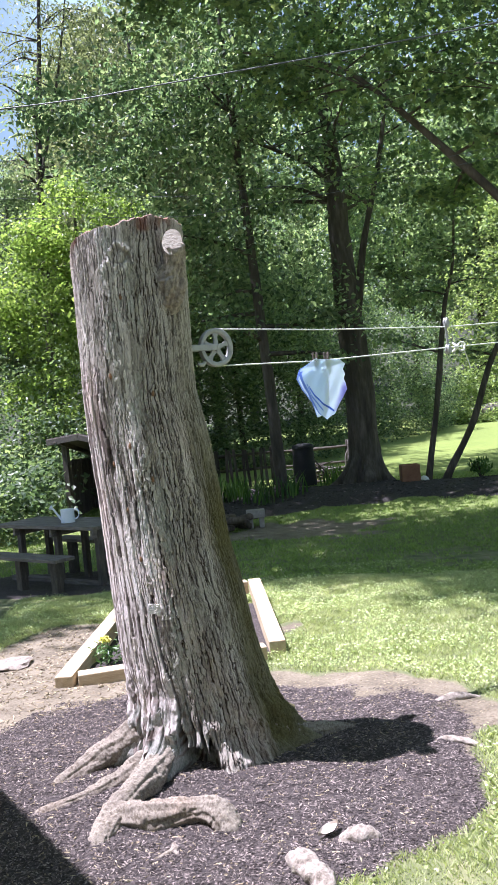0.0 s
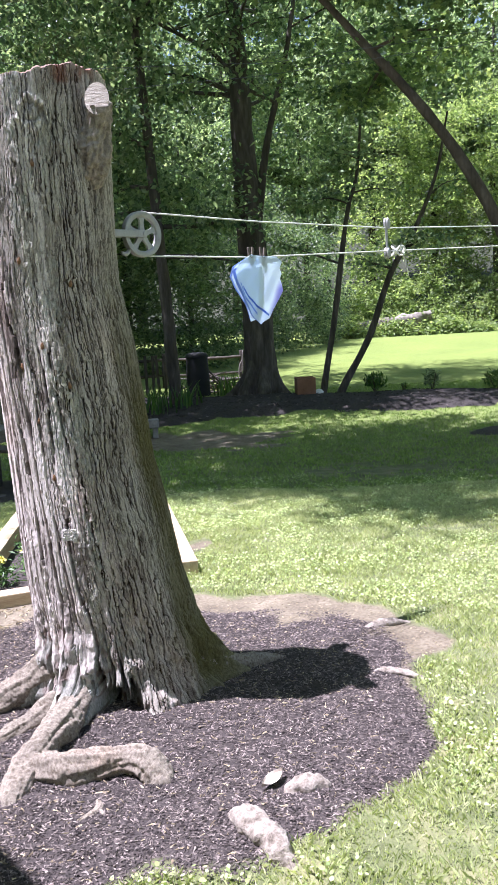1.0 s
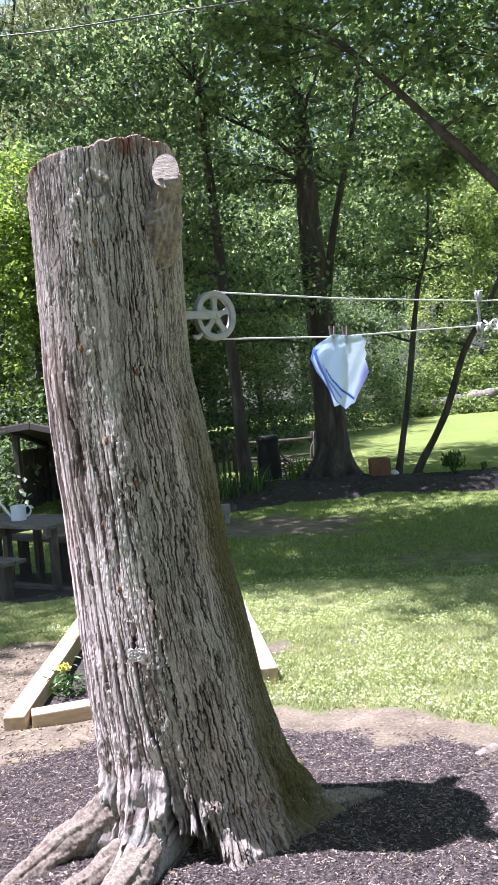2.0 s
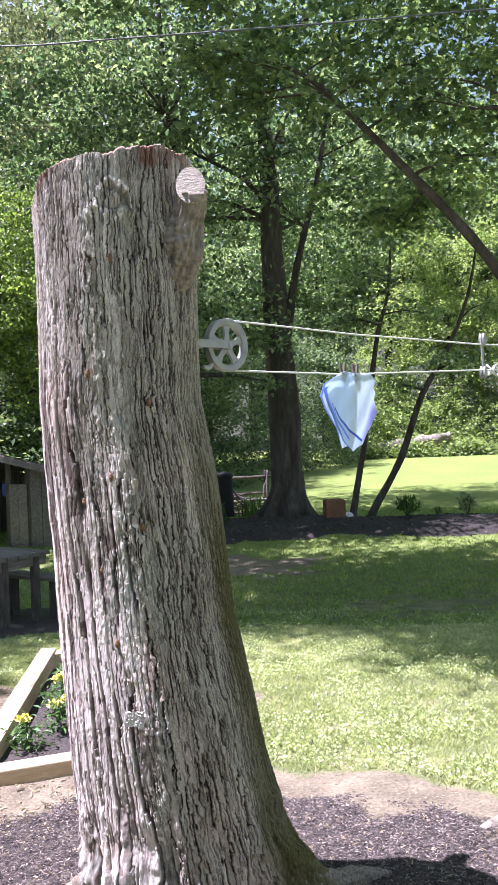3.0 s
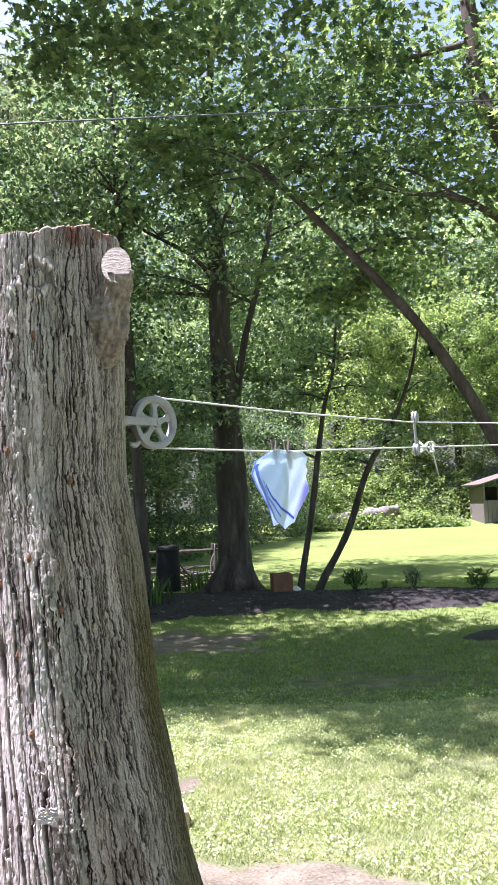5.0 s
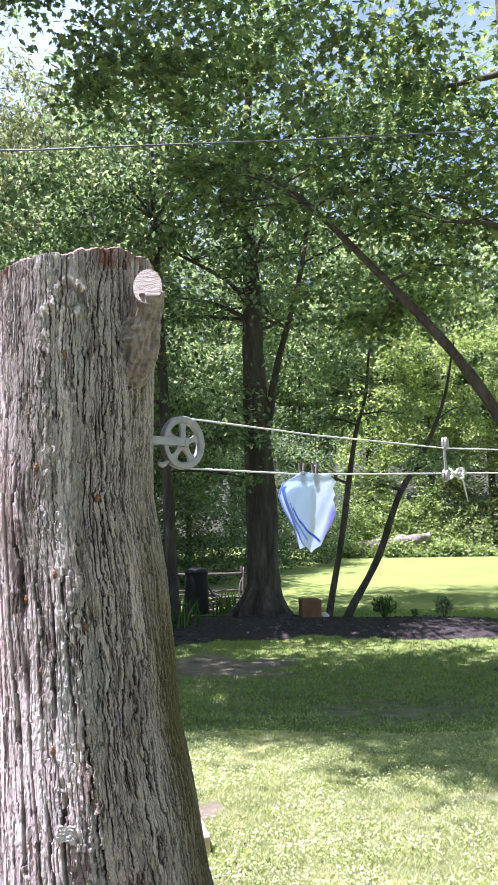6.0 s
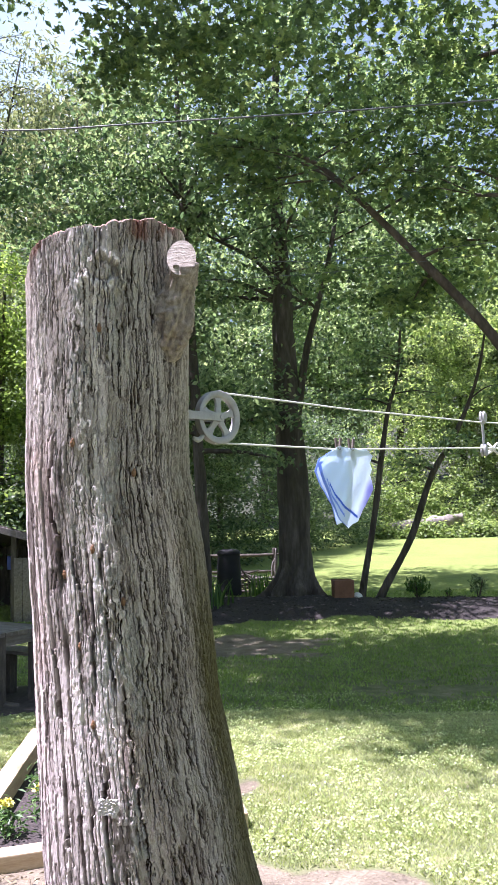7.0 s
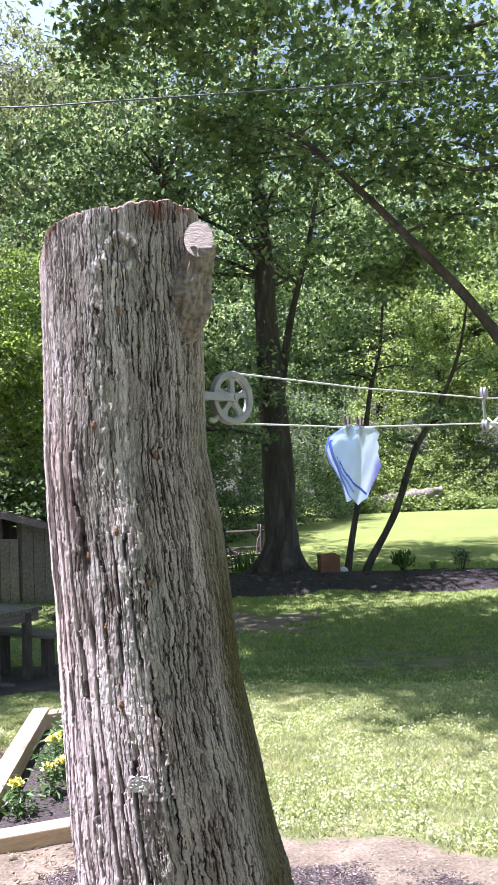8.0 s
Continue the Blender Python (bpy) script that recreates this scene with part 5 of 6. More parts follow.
def pulley():
    """Cast wheel with five oval openings, groove, hub bolt and a strap to the stump."""
    t = thing("clothesline_pulley", "grey cast-metal clothesline pulley wheel bolted to the stump", "pulley", m=Matrix.Translation(HUB))
    turn = Matrix((ALONG.to_4d(), (0, 0, 1, 0), SIDE.to_4d(), (0, 0, 0, 1))).transposed()
    turn[3][3] = 1
    for i in range(3):
        turn[i][3] = 0
        turn[3][i] = 0
    prof = [(0.064, -0.007), (0.068, -0.010), (0.084, -0.013), (0.0865, -0.011), (0.080, -0.003), (0.080, 0.003), (0.0865, 0.011), (0.084, 0.013), (0.068, 0.010), (0.064, 0.007)]
    n = 72
    v, f = [], []
    for i in range(n):
        a = 2 * math.pi * i / n
        for r, w in prof:
            v.append(turn @ Vector((r * math.cos(a), r * math.sin(a), w)))
    k = len(prof)
    for i in range(n):
        for j in range(k):
            f.append((i * k + j, ((i + 1) % n) * k + j, ((i + 1) % n) * k + (j + 1) % k, i * k + (j + 1) % k))
    part("rim", np_mesh("rim", v, f), M["metal"], t)
    for i in range(5):
        a = 2 * math.pi * i / 5 + 0.3
        bm = bmesh.new()
        outline = []
        for u in np.linspace(0, 1, 9):
            r = 0.012 + u * 0.061
            w = 0.0085 + 0.021 * max(2 * u - 1.0, 0) ** 2.2 + 0.004 * max(1 - 2.4 * u, 0)
            outline.append((r, w))
        pts = [(r, w) for r, w in outline] + [(r, -w) for r, w in reversed(outline)]
        face = bm.faces.new([bm.verts.new((r, w, -0.005)) for r, w in pts])
        ext = bmesh.ops.extrude_face_region(bm, geom=[face])
        bmesh.ops.translate(bm, vec=(0, 0, 0.010), verts=[g for g in ext["geom"] if isinstance(g, bmesh.types.BMVert)])
        bmesh.ops.recalc_face_normals(bm, faces=bm.faces[:])
        bm.transform(turn @ Matrix.Rotation(a, 4, "Z"))
        part("spoke", bm, M["metal"], t)
    bm = bmesh.new()
    bmesh.ops.create_cone(bm, cap_ends=True, segments=24, radius1=0.017, radius2=0.014, depth=0.03)
    bm.transform(turn)
    hub = part("hub", bm, M["metal"], t)
    bm = bmesh.new()
    bmesh.ops.create_cone(bm, cap_ends=True, segments=6, radius1=0.009, radius2=0.009, depth=0.048)
    bm.transform(turn)
    part("bolt", bm, M["metal"], hub)
    for s in (1, -1):
        bm = box(0.15, 0.005, 0.026, pose(-0.065, 0, -0.013), 0.0015)
        m = Matrix((ALONG.to_4d(), SIDE.to_4d(), (0, 0, 1, 0), (0, 0, 0, 1))).transposed()
        for i in range(3):
            m[i][3] = 0
            m[3][i] = 0
        m[3][3] = 1
        bm.transform(Matrix.Translation(SIDE * 0.019 * s) @ m)
        part("strap", bm, M["metal"], t)
    v, f = tube([(*(ALONG * -0.125 + Vector((0, 0, 0))), 0.008), (*(ALONG * -0.16), 0.008), (*(ALONG * -0.22), 0.008)], 8, 10)
    part("eye_bolt", np_mesh("eye_bolt", v, f), M["metal"], t)
    v, f = tube([(*(ALONG * -0.06 + Vector((0, 0, -0.06))), 0.006), (*(ALONG * -0.08 + Vector((0, 0, -0.075))), 0.009), (*(ALONG * -0.10 + Vector((0, 0, -0.07))), 0.006)], 12, 10)
    part("guide", np_mesh("guide", v, f), M["metal"], t)


pulley()
TOP0, LOW0 = HUB + Vector((0, 0, 0.082)), HUB + Vector((0, 0, -0.082))
SPR = Vector((0.94, 4.94, 0))
FAR = SPR + ALONG * 6 + Vector((0, 0, 1.95))
line = thing("clothesline", "pale cord clothesline running from the pulley across the yard", "clothesline", m=Matrix.Translation(HUB))
loc = lambda v: tuple(v - HUB)
part("upper_cord", rope([loc(TOP0 - ALONG * 0.01), loc(TOP0), loc(SPR - ALONG * 0.9 + Vector((0, 0, 1.80))), loc(SPR + Vector((0, 0, 1.803))), loc(SPR + ALONG + Vector((0, 0, 1.845))), loc(FAR + Vector((0, 0, 0.1)))]), M["rope"], line)
part("lower_cord", rope([loc(LOW0 - ALONG * 0.01), loc(LOW0), loc(Vector((0.28, 4.246, 1.648))), loc(SPR + Vector((0, 0, 1.688))), loc(SPR + ALONG + Vector((0, 0, 1.728))), loc(FAR)]), M["rope"], line)

pole = part("clothesline_post", np_mesh("clothesline_post", *tube([(0, 0, -0.9, 0.06), (0, 0, 0.5, 0.058), (0, 0, 2.2, 0.055), (0, 0, 2.25, 0.04)], 20, 14, 0.06, 9)), M["grey_wood"])
tagged(pole, "grey round wooden post holding the far end of the clothesline", "post").matrix_basis = Matrix.Translation((FAR.x + 0.05, FAR.y + 0.05, 0))
spreader = thing("line_spreader", "grey metal clothesline spreader with two small rollers", "line spreader", m=Matrix.Translation(SPR + Vector((0, 0, 1.69))))
part("bar", box(0.016, 0.006, 0.165, pose(0, 0, -0.02, 0, -4, 46), 0.002), M["metal"], spreader)
for z in (0.135, -0.012):
    for s in (1, -1):
        bm = bmesh.new()
        bmesh.ops.create_cone(bm, cap_ends=True, segments=20, radius1=0.020, radius2=0.016, depth=0.008)
        bm.transform(Matrix.Translation(Vector((0, 0, z)) + SIDE * 0.008 * s) @ pose(0, 0, 0, 90, 0, 46) @ Matrix.Diagonal((0.8, 1.5, 1, 1)))
        part("roller", bm, M["metal"], spreader)
kn = SPR + ALONG * 0.09 + Vector((0, 0, 1.69))
knot = thing("cord_knot", "bulky knot tied in the pale cord", "knot", m=Matrix.Translation(kn))
loops = [(0.028 * math.cos(t) * (1 + 0.3 * math.sin(2.3 * t)), 0.022 * math.sin(2 * t + 0.4), 0.024 * math.sin(1.5 * t), 0.0045) for t in np.linspace(0, 15, 30)]
part("coil", np_mesh("coil", *tube(loops, 160, 7)), M["rope"], knot)
part("tail", np_mesh("tail", *tube([(0.01, 0, 0, 0.004), (0.03, 0.02, -0.03, 0.004), (0.05, 0.05, -0.09, 0.003), (0.06, 0.06, -0.13, 0.002)], 16, 6)), M["rope"], knot)


def cloth_mat():
    m, nt, b = mat("cotton", 0.85)
    at = attr(nt, "tone")
    col = ramp(nt, at, [(0.0, (0.50, 0.50, 0.88)), (0.10, (0.84, 0.93, 0.97)), (0.2, (0.74, 0.84, 0.96)), (0.28, (0.48, 0.63, 0.92)), (0.55, (0.08, 0.18, 0.62)), (1.0, (0.06, 0.14, 0.55))])
    weave = noise_tex(nt, 500, 2)
    nt.links.new(col, b.inputs["Base Color"])
    bump(nt, b, weave, 0.2, 0.001)
    tr, mx = nt.nodes.new("ShaderNodeBsdfTranslucent"), nt.nodes.new("ShaderNodeMixShader")
    nt.links.new(col, tr.inputs["Color"])
    mx.inputs[0].default_value = 0.58
    nt.links.new(b.outputs[0], mx.inputs[1])
    nt.links.new(tr.outputs[0], mx.inputs[2])
    nt.links.new(mx.outputs[0], nt.nodes["Material Output"].inputs["Surface"])
    return m


M["cotton"] = cloth_mat()
C0 = Vector((0.28, 4.246, 1.650))


def cloth_layer(name, outline, offset, tone, parent, seed):
    """A hanging sheet inside an outline of (along, down) corners, with soft folds; thickness by two faces."""
    rng = np.random.default_rng(seed)
    pts = np.array(outline, float)
    n = 104
    ys = np.linspace(pts[:, 1].min(), pts[:, 1].max(), n)
    V, A = [], []
    for y in ys:
        xs = []
        for i in range(len(pts)):
            p, q = pts[i], pts[(i + 1) % len(pts)]
            if (p[1] - y) * (q[1] - y) <= 0 and p[1] != q[1]:
                xs.append(p[0] + (q[0] - p[0]) * (y - p[1]) / (q[1] - p[1]))
        lo, hi = (min(xs), max(xs)) if xs else (0, 0)
        for u in np.linspace(0, 1, n):
            s = lo + (hi - lo) * u
            w = 0.0018 * math.sin(s * 26 + y * 14 + seed) * min(1, -y * 9 + 0.15) + 0.0010 * math.sin(s * 70 - y * 50)
            for k in (0, 1):
                d = ALONG * s + Vector((0, 0, y)) + SIDE * (offset + w + k * 0.0016)
                V.append(tuple(d))
                A.append(tone(s, y, u))
    V, A = np.array(V), np.array(A)
    g = lambda i, j, k: (i * n + j) * 2 + k
    F = []
    for i in range(n - 1):
        for j in range(n - 1):
            F.append((g(i, j, 1), g(i, j + 1, 1), g(i + 1, j + 1, 1), g(i + 1, j, 1)))
            F.append((g(i, j, 0), g(i + 1, j, 0), g(i + 1, j + 1, 0), g(i, j + 1, 0)))
    for e in range(n - 1):
        for a, b in ((g(e, 0, 0), g(e + 1, 0, 0)), (g(e, n - 1, 0), g(e + 1, n - 1, 0)), (g(0, e, 0), g(0, e + 1, 0)), (g(n - 1, e, 0), g(n - 1, e + 1, 0))):
            F.append((a, b, b + 1, a + 1))
    me = np_mesh(name, V, F, True, {"tone": A})
    return part(name, me, M["cotton"], parent)


hank = thing("handkerchief", "pale blue cotton handkerchief with dark blue stripes pegged to the line", "handkerchief", m=Matrix.Translation(C0))


def tone_front(s, y, u):
    d = y - float(np.interp(s, [-0.083, -0.065, -0.042, 0.004, 0.068], [-0.112, -0.143, -0.172, -0.213, -0.250]))
    d2 = y - float(np.interp(s, [-0.088, -0.076, -0.065, -0.024, 0.002], [-0.108, -0.142, -0.170, -0.217, -0.245]))
    if -0.075 < s < 0.072 and abs(d) < 0.0048:
        return 0.58
    if -0.088 < s < 0.002 and abs(d2) < 0.0055:
        return 0.40
    if u < 0.05 and y < -0.05:
        return 0.40
    if d < -0.004 and s < 0.08 or s < -0.088 and y < -0.09:
        return 0.19
    k = float(step(0.08, 0.16, np.array(s + 0.4 * (-y - 0.14)))) * float(step(-0.06, -0.15, np.array(y)))
    return 0.11 - 0.11 * k + 0.07 * (1 - k) * float(vnoise(np.array(s * 14), np.array(y * 14), np.array(0.0)))


cloth_layer("sheet", [(-0.021, 0.010), (0.05, 0.0), (0.135, 0.003), (0.169, -0.022), (0.152, -0.05), (0.164, -0.074), (0.153, -0.095), (0.165, -0.119), (0.170, -0.149), (0.135, -0.19), (0.099, -0.23), (0.074, -0.268), (0.045, -0.278), (0.022, -0.292), (-0.022, -0.262), (-0.038, -0.245), (-0.073, -0.186), (-0.097, -0.141), (-0.124, -0.09), (-0.134, -0.06), (-0.093, -0.03)], 0.004, tone_front, hank, 2)
cloth_layer("folded_corner", [(-0.03, 0.0), (0.03, -0.004), (0.03, -0.13), (0.0, -0.270), (-0.03, -0.278), (-0.06, -0.20), (-0.11, -0.14), (-0.142, -0.085), (-0.12, -0.04)], -0.008, lambda s, y, u: 0.36 if u < 0.05 else 0.14, hank, 5)
M["peg"] = simple("peg_wood", [(0.3, (0.10, 0.08, 0.07)), (0.6, (0.20, 0.165, 0.14)), (0.8, (0.32, 0.27, 0.23))], 30, (1, 1, 1), 0.8)
for d in (-0.018, 0.054):
    peg = thing("clothes_peg", "weathered wooden clothes peg gripping the line", "clothes peg", "pegs on the line", m=Matrix.Translation(C0 + ALONG * d))
    for s in (1, -1):
        part("jaw", box(0.011, 0.007, 0.075, pose(ALONG.x * s * 0.004, ALONG.y * s * 0.004, -0.035, 0, 7 * s, 46), 0.0015), M["peg"], peg)
    v, f = tube([(0.008 * math.cos(t), 0.008 * math.sin(t), 0.006 * math.sin(2 * t), 0.0012) for t in np.linspace(0, 6.2, 10)], 24, 5)
    part("spring", np_mesh("spring", v, f), M["metal"], peg)


# a curled dry leaf on the mulch
M["dry"] = simple("dry_leaf", [(0.3, (0.42, 0.36, 0.30)), (0.7, (0.62, 0.56, 0.49))], 30, rough=0.8)
bm = bmesh.new()
bmesh.ops.create_grid(bm, x_segments=10, y_segments=6, size=0.5)
for w in bm.verts:
    u, v = w.co.x * 2, w.co.y * 2
    w.co = Vector((0.045 * u, 0.02 * v * (1 - u * u) + 0.004 * u, 0.012 * v * v + 0.008 * u * u + 0.002 * noise.noise(w.co * 5)))
bmesh.ops.solidify(bm, geom=bm.faces[:], thickness=0.0015)
tagged(part("dry_leaf", bm, M["dry"]), "curled pale dry leaf lying on the mulch", "leaf").matrix_basis = pose(0.31, 2.88, gz(0.31, 2.88) + 0.016, 12, -8, 40)

# ---- timber planter with flowers ----
def beam(L, w, h, a, b, z, mat_, parent, name="timber", bevel=0.006):
    """A squared length from a to b (plan), standing on height z, its grain along its length."""
    a, b = Vector((*a, 0)), Vector((*b, 0))
    ang = math.degrees(math.atan2(b.y - a.y, b.x - a.x))
    bm = box(w, L or (b - a).length, h, None, bevel)
    ob = part(name, bm, mat_, parent)
    mid = (a + b) / 2
    ob.matrix_basis = pose(mid.x, mid.y, z, 0, 0, ang - 90)
    return ob


planter = thing("planter_box", "low raised flower bed edged with new squared timbers", "planter")
TZ = -0.10
beam(None, 0.105, 0.105, (-1.385, 4.62), (-1.69, 6.75), TZ, M["timber"], planter)
beam(None, 0.105, 0.105, (-1.325, 4.69), (-0.285, 5.14), TZ - 0.003, M["timber"], planter)
beam(None, 0.105, 0.105, (-0.225, 5.24), (-0.73, 7.20), TZ - 0.012, M["timber"], planter)
beam(None, 0.105, 0.105, (-1.66, 6.70), (-0.79, 7.16), TZ - 0.02, M["timber"], planter)
M["petal"] = island("marigold_petal", [(0.0, (0.60, 0.55, 0.06)), (0.5, (0.74, 0.72, 0.16)), (1.0, (0.82, 0.82, 0.42))], 0.6)
M["flower_leaf"] = leafy("marigold_leaf", (0.05, 0.11, 0.03), (0.10, 0.19, 0.06), (0.20, 0.30, 0.12), 0.3)
rng = np.random.default_rng(70)
for x, y, h, nb in [(-1.31, 5.15, 0.13, 1), (-1.22, 5.43, 0.16, 2), (-1.29, 5.70, 0.17, 2), (-1.30, 5.87, 0.18, 1), (-1.33, 6.05, 0.18, 1), (-1.37, 6.26, 0.18, 1), (-0.75, 5.6, 0.16, 2), (-0.98, 5.25, 0.08, 0)]:
    z0 = gz(x, y)
    fl = thing("marigold", "small marigold plant with pale yellow flower heads", "flower", "marigolds in the planter", m=pose(x, y, z0))
    c = rng.normal(0, 1, (170, 3)) * np.array([0.05, 0.05, h * 0.28]) + np.array([0, 0, h * 0.5])
    c[:, 2] = np.abs(c[:, 2])
    part("foliage", np_mesh("foliage", *leaves(rng, c, 0.045, SLIM, 0.0), False), M["flower_leaf"], fl)
    part("stem", np_mesh("stem", *tube([(0, 0, -0.02, 0.005), (0.005, 0, h * 0.5, 0.004), (0, 0.004, h, 0.003)], 6, 6)), M["flower_leaf"], fl)
    for k in range(nb):
        p = np.array([rng.normal(0, 0.03), rng.normal(0, 0.03), h * (1.0 - 0.25 * k) + 0.015])
        d = rng.normal(0, 1, (130, 3))
        d /= np.linalg.norm(d, axis=1)[:, None]
        d[:, 2] = np.abs(d[:, 2]) * 0.7
        part("flower_head", np_mesh("flower_head", *leaves(rng, p + d * 0.024, 0.026, KITE, -0.3), False), M["petal"], fl)

# ---- picnic table ----
U, W = Vector((-0.88, 0.47, 0)), Vector((0.47, 0.88, 0))
A0 = Vector((-2.75, 8.8, 0))
TG = -0.35
UANG = math.degrees(math.atan2(U.y, U.x))


def plank_row(parent, origin, n, width, length, z, thick, gap=0.008, name="plank"):
    for k in range(n):
        p = origin + U * (length / 2) + W * (width * k + gap * k + width / 2)
        ob = part(name, box(width, length, thick, None, 0.004), M["grey_wood"], parent)
        ob.matrix_basis = pose(p.x, p.y, z, 0, 0, UANG - 90)


def post(parent, p, z0, z1, w=0.07, name="leg", mat_=None):
    ob = part(name, box(w, w, z1 - z0, None, 0.005), mat_ or M["dark_wood"], parent)
    ob.matrix_basis = pose(p.x, p.y, z0, 0, 0, UANG)


table = thing("picnic_table", "weathered grey wooden outdoor table on square legs", "table")
plank_row(table, A0 - U * 0.05 - W * 0.12, 5, 0.13, 1.85, 0.305, 0.04)
for k in (0, 0.72, 1.42):
    for w in (0, 0.40):
        post(table, A0 + U * k + W * w, TG, 0.305)
    beam(None, 0.04, 0.09, (A0 + U * k - W * 0.1).xy, (A0 + U * k + W * 0.54).xy, 0.213, M["grey_wood"], table, "bearer", 0.003)
for off, along in ((-0.62, 0.12), (0.505, -0.07)):
    bench = thing("bench", "weathered grey wooden bench beside the table", "bench", "benches at the table")
    o = A0 + W * off + U * along
    plank_row(bench, o - U * 0.16 - W * 0.03, 2, 0.13, 1.75, 0.045, 0.035)
    for k in (0, 0.62, 1.3):
        post(bench, o + U * k + W * 0.1, TG - 0.02, 0.045, 0.095)
beam(None, 0.09, 0.06, (A0 - U * 0.15 + W * 0.05).xy, (A0 + U * 1.7 + W * 0.05).xy, TG - 0.01, M["grey_wood"], table, "ground_rail", 0.004)

# watering can on the table
M["can"] = simple("painted_tin", [(0.3, (0.62, 0.68, 0.78)), (0.6, (0.74, 0.79, 0.87)), (0.8, (0.80, 0.84, 0.9))], 6, (1, 1, 1), 0.45, 0.0, 0.1, 0.002)
cp = A0 + U * 0.70 + W * 0.16
can = thing("watering_can", "pale blue-white metal watering can on the table", "watering can", m=pose(cp.x, cp.y, 0.346))
v, f = tube([(0, 0, 0.0, 0.078), (0, 0, 0.004, 0.08), (0, 0, 0.08, 0.079), (0, 0, 0.15, 0.078), (0, 0, 0.155, 0.075)], 20, 32)
part("body", np_mesh("body", v, f), M["can"], can)
v, f = tube([(-0.07, 0, 0.03, 0.016), (-0.12, 0.0, 0.09, 0.013), (-0.17, 0, 0.16, 0.011), (-0.19, 0, 0.175, 0.012)], 24, 16)
spout = part("spout", np_mesh("spout", v, f), M["can"], can)
v, f = tube([(-0.186, 0, 0.172, 0.012), (-0.197, 0, 0.180, 0.022), (-0.205, 0, 0.185, 0.030), (-0.209, 0, 0.188, 0.028)], 12, 18)
part("rose", np_mesh("rose", v, f), M["can"], spout)
v, f = tube([(0.07, 0, 0.13, 0.008), (0.12, 0, 0.15, 0.008), (0.14, 0, 0.10, 0.008), (0.12, 0, 0.05, 0.008), (0.075, 0, 0.03, 0.008)], 24, 10)
part("handle", np_mesh("handle", v, f), M["can"], can)

# ---- open lean-to shelter ----
hut = thing("shelter", "small open-fronted weathered wooden shelter with a sloping roof", "shelter", m=pose(-4.55, 14.4, -0.36, 0, 0, -6) @ Matrix.Diagonal((1, 1, 1.14, 1)))
def hut_roof(x):
    """Height of the roof's underside over the hut's floor."""
    return 1.43 - 0.228 * (x + 0.45) if x > -0.45 else 1.43 + 0.075 * (x + 0.45)


for x, y in ((-0.95, 0), (-0.12, 0), (0.22, 0), (-0.95, 1.0), (1.35, 0.1), (1.35, 1.0)):
    part("post", box(0.10, 0.10, hut_roof(x) - 0.05 - 0.23 * y, pose(x, y, 0), 0.006), M["dark_wood"], hut)
for k in range(12):
    part("back_board", box(0.185, 0.02, hut_roof(-0.9 + 0.19 * k) - 0.33, pose(-0.9 + 0.19 * k, 1.07 + 0.004 * (k % 2), 0.02), 0.003), M["dark_wood"], hut)
for k in range(6):
    part("front_board", box(0.19, 0.022, hut_roof(0.41 + 0.195 * k) - 0.06, pose(0.36 + 0.195 * k, -0.06 + 0.004 * (k % 2), 0.02), 0.003), M["grey_wood"], hut)
for k in range(2):
    part("half_door", box(0.15, 0.03, 0.92, pose(-0.02 + 0.155 * k, -0.07, 0.05), 0.004), M["grey_wood"], hut)
for k in range(5):
    part("side_board", box(0.02, 0.19, 1.02, pose(-0.98 + 0.004 * (k % 2), 0.1 + 0.195 * k, 0.04), 0.003), M["dark_wood"], hut)
part("floor_deck", box(2.5, 1.3, 0.06, pose(0.2, 0.45, -0.03), 0.006), M["dark_wood"], hut)
for k in range(8):
    for x, L, tilt in ((-0.76, 0.64, -4.3), (0.56, 2.06, 12.8)):
        part("roof_board", box(L, 0.22, 0.025, pose(x, -0.30 + 0.205 * k, hut_roof(x) + 0.02 - 0.045 * k, -12, tilt, 0), 0.003), M["dark_wood"], hut)
for x, L, tilt in ((-0.76, 0.64, -4.3), (0.56, 2.06, 12.8)):
    part("fascia", box(L, 0.03, 0.09, pose(x, -0.41, hut_roof(x) - 0.04, 0, tilt, 0), 0.004), M["grey_wood"], hut)
for x in (-0.9, 1.3):
    part("rafter", box(0.06, 1.7, 0.08, pose(x, 0.4, hut_roof(x) - 0.20, -12, 0, 0), 0.004), M["dark_wood"], hut)
M["blue"] = simple("blue_tarp", [(0.3, (0.012, 0.022, 0.12)), (0.7, (0.03, 0.055, 0.22))], 12, rough=0.5)
bag = box(0.16, 0.05, 0.22, None, 0.02)
tagged(part("hanging_bag", bag, M["blue"]), "dark blue bag hanging inside the shelter", "bag").matrix_basis = pose(-4.72, 14.42, 0.55, 0, 0, -6)

# ---- flower bed things ----
M["terracotta"] = simple("terracotta", [(0.3, (0.14, 0.06, 0.032)), (0.5, (0.21, 0.10, 0.055)), (0.7, (0.28, 0.145, 0.085))], 5, (1, 1, 1), 0.85, 0, 0.3, 0.004)
pot = thing("chimney_pot", "square terracotta planter standing in the mulch", "planter", m=pose(0.67, 16.05, -0.24, 0, 0, 8))
bm = box(0.35, 0.35, 0.43, None, 0.012)
bmesh.ops.inset_region(bm, faces=[f for f in bm.faces if f.normal.z > 0.9 and f.calc_area() > 0.05], thickness=0.03, depth=0)
top = [f for f in bm.faces if f.normal.z > 0.9 and 0.05 < f.calc_area() < 0.1 and abs(f.calc_center_median().x) < 0.01 and abs(f.calc_center_median().y) < 0.01]
bmesh.ops.translate(bm, vec=(0, 0, -0.1), verts=list({v for f in top for v in f.verts}))
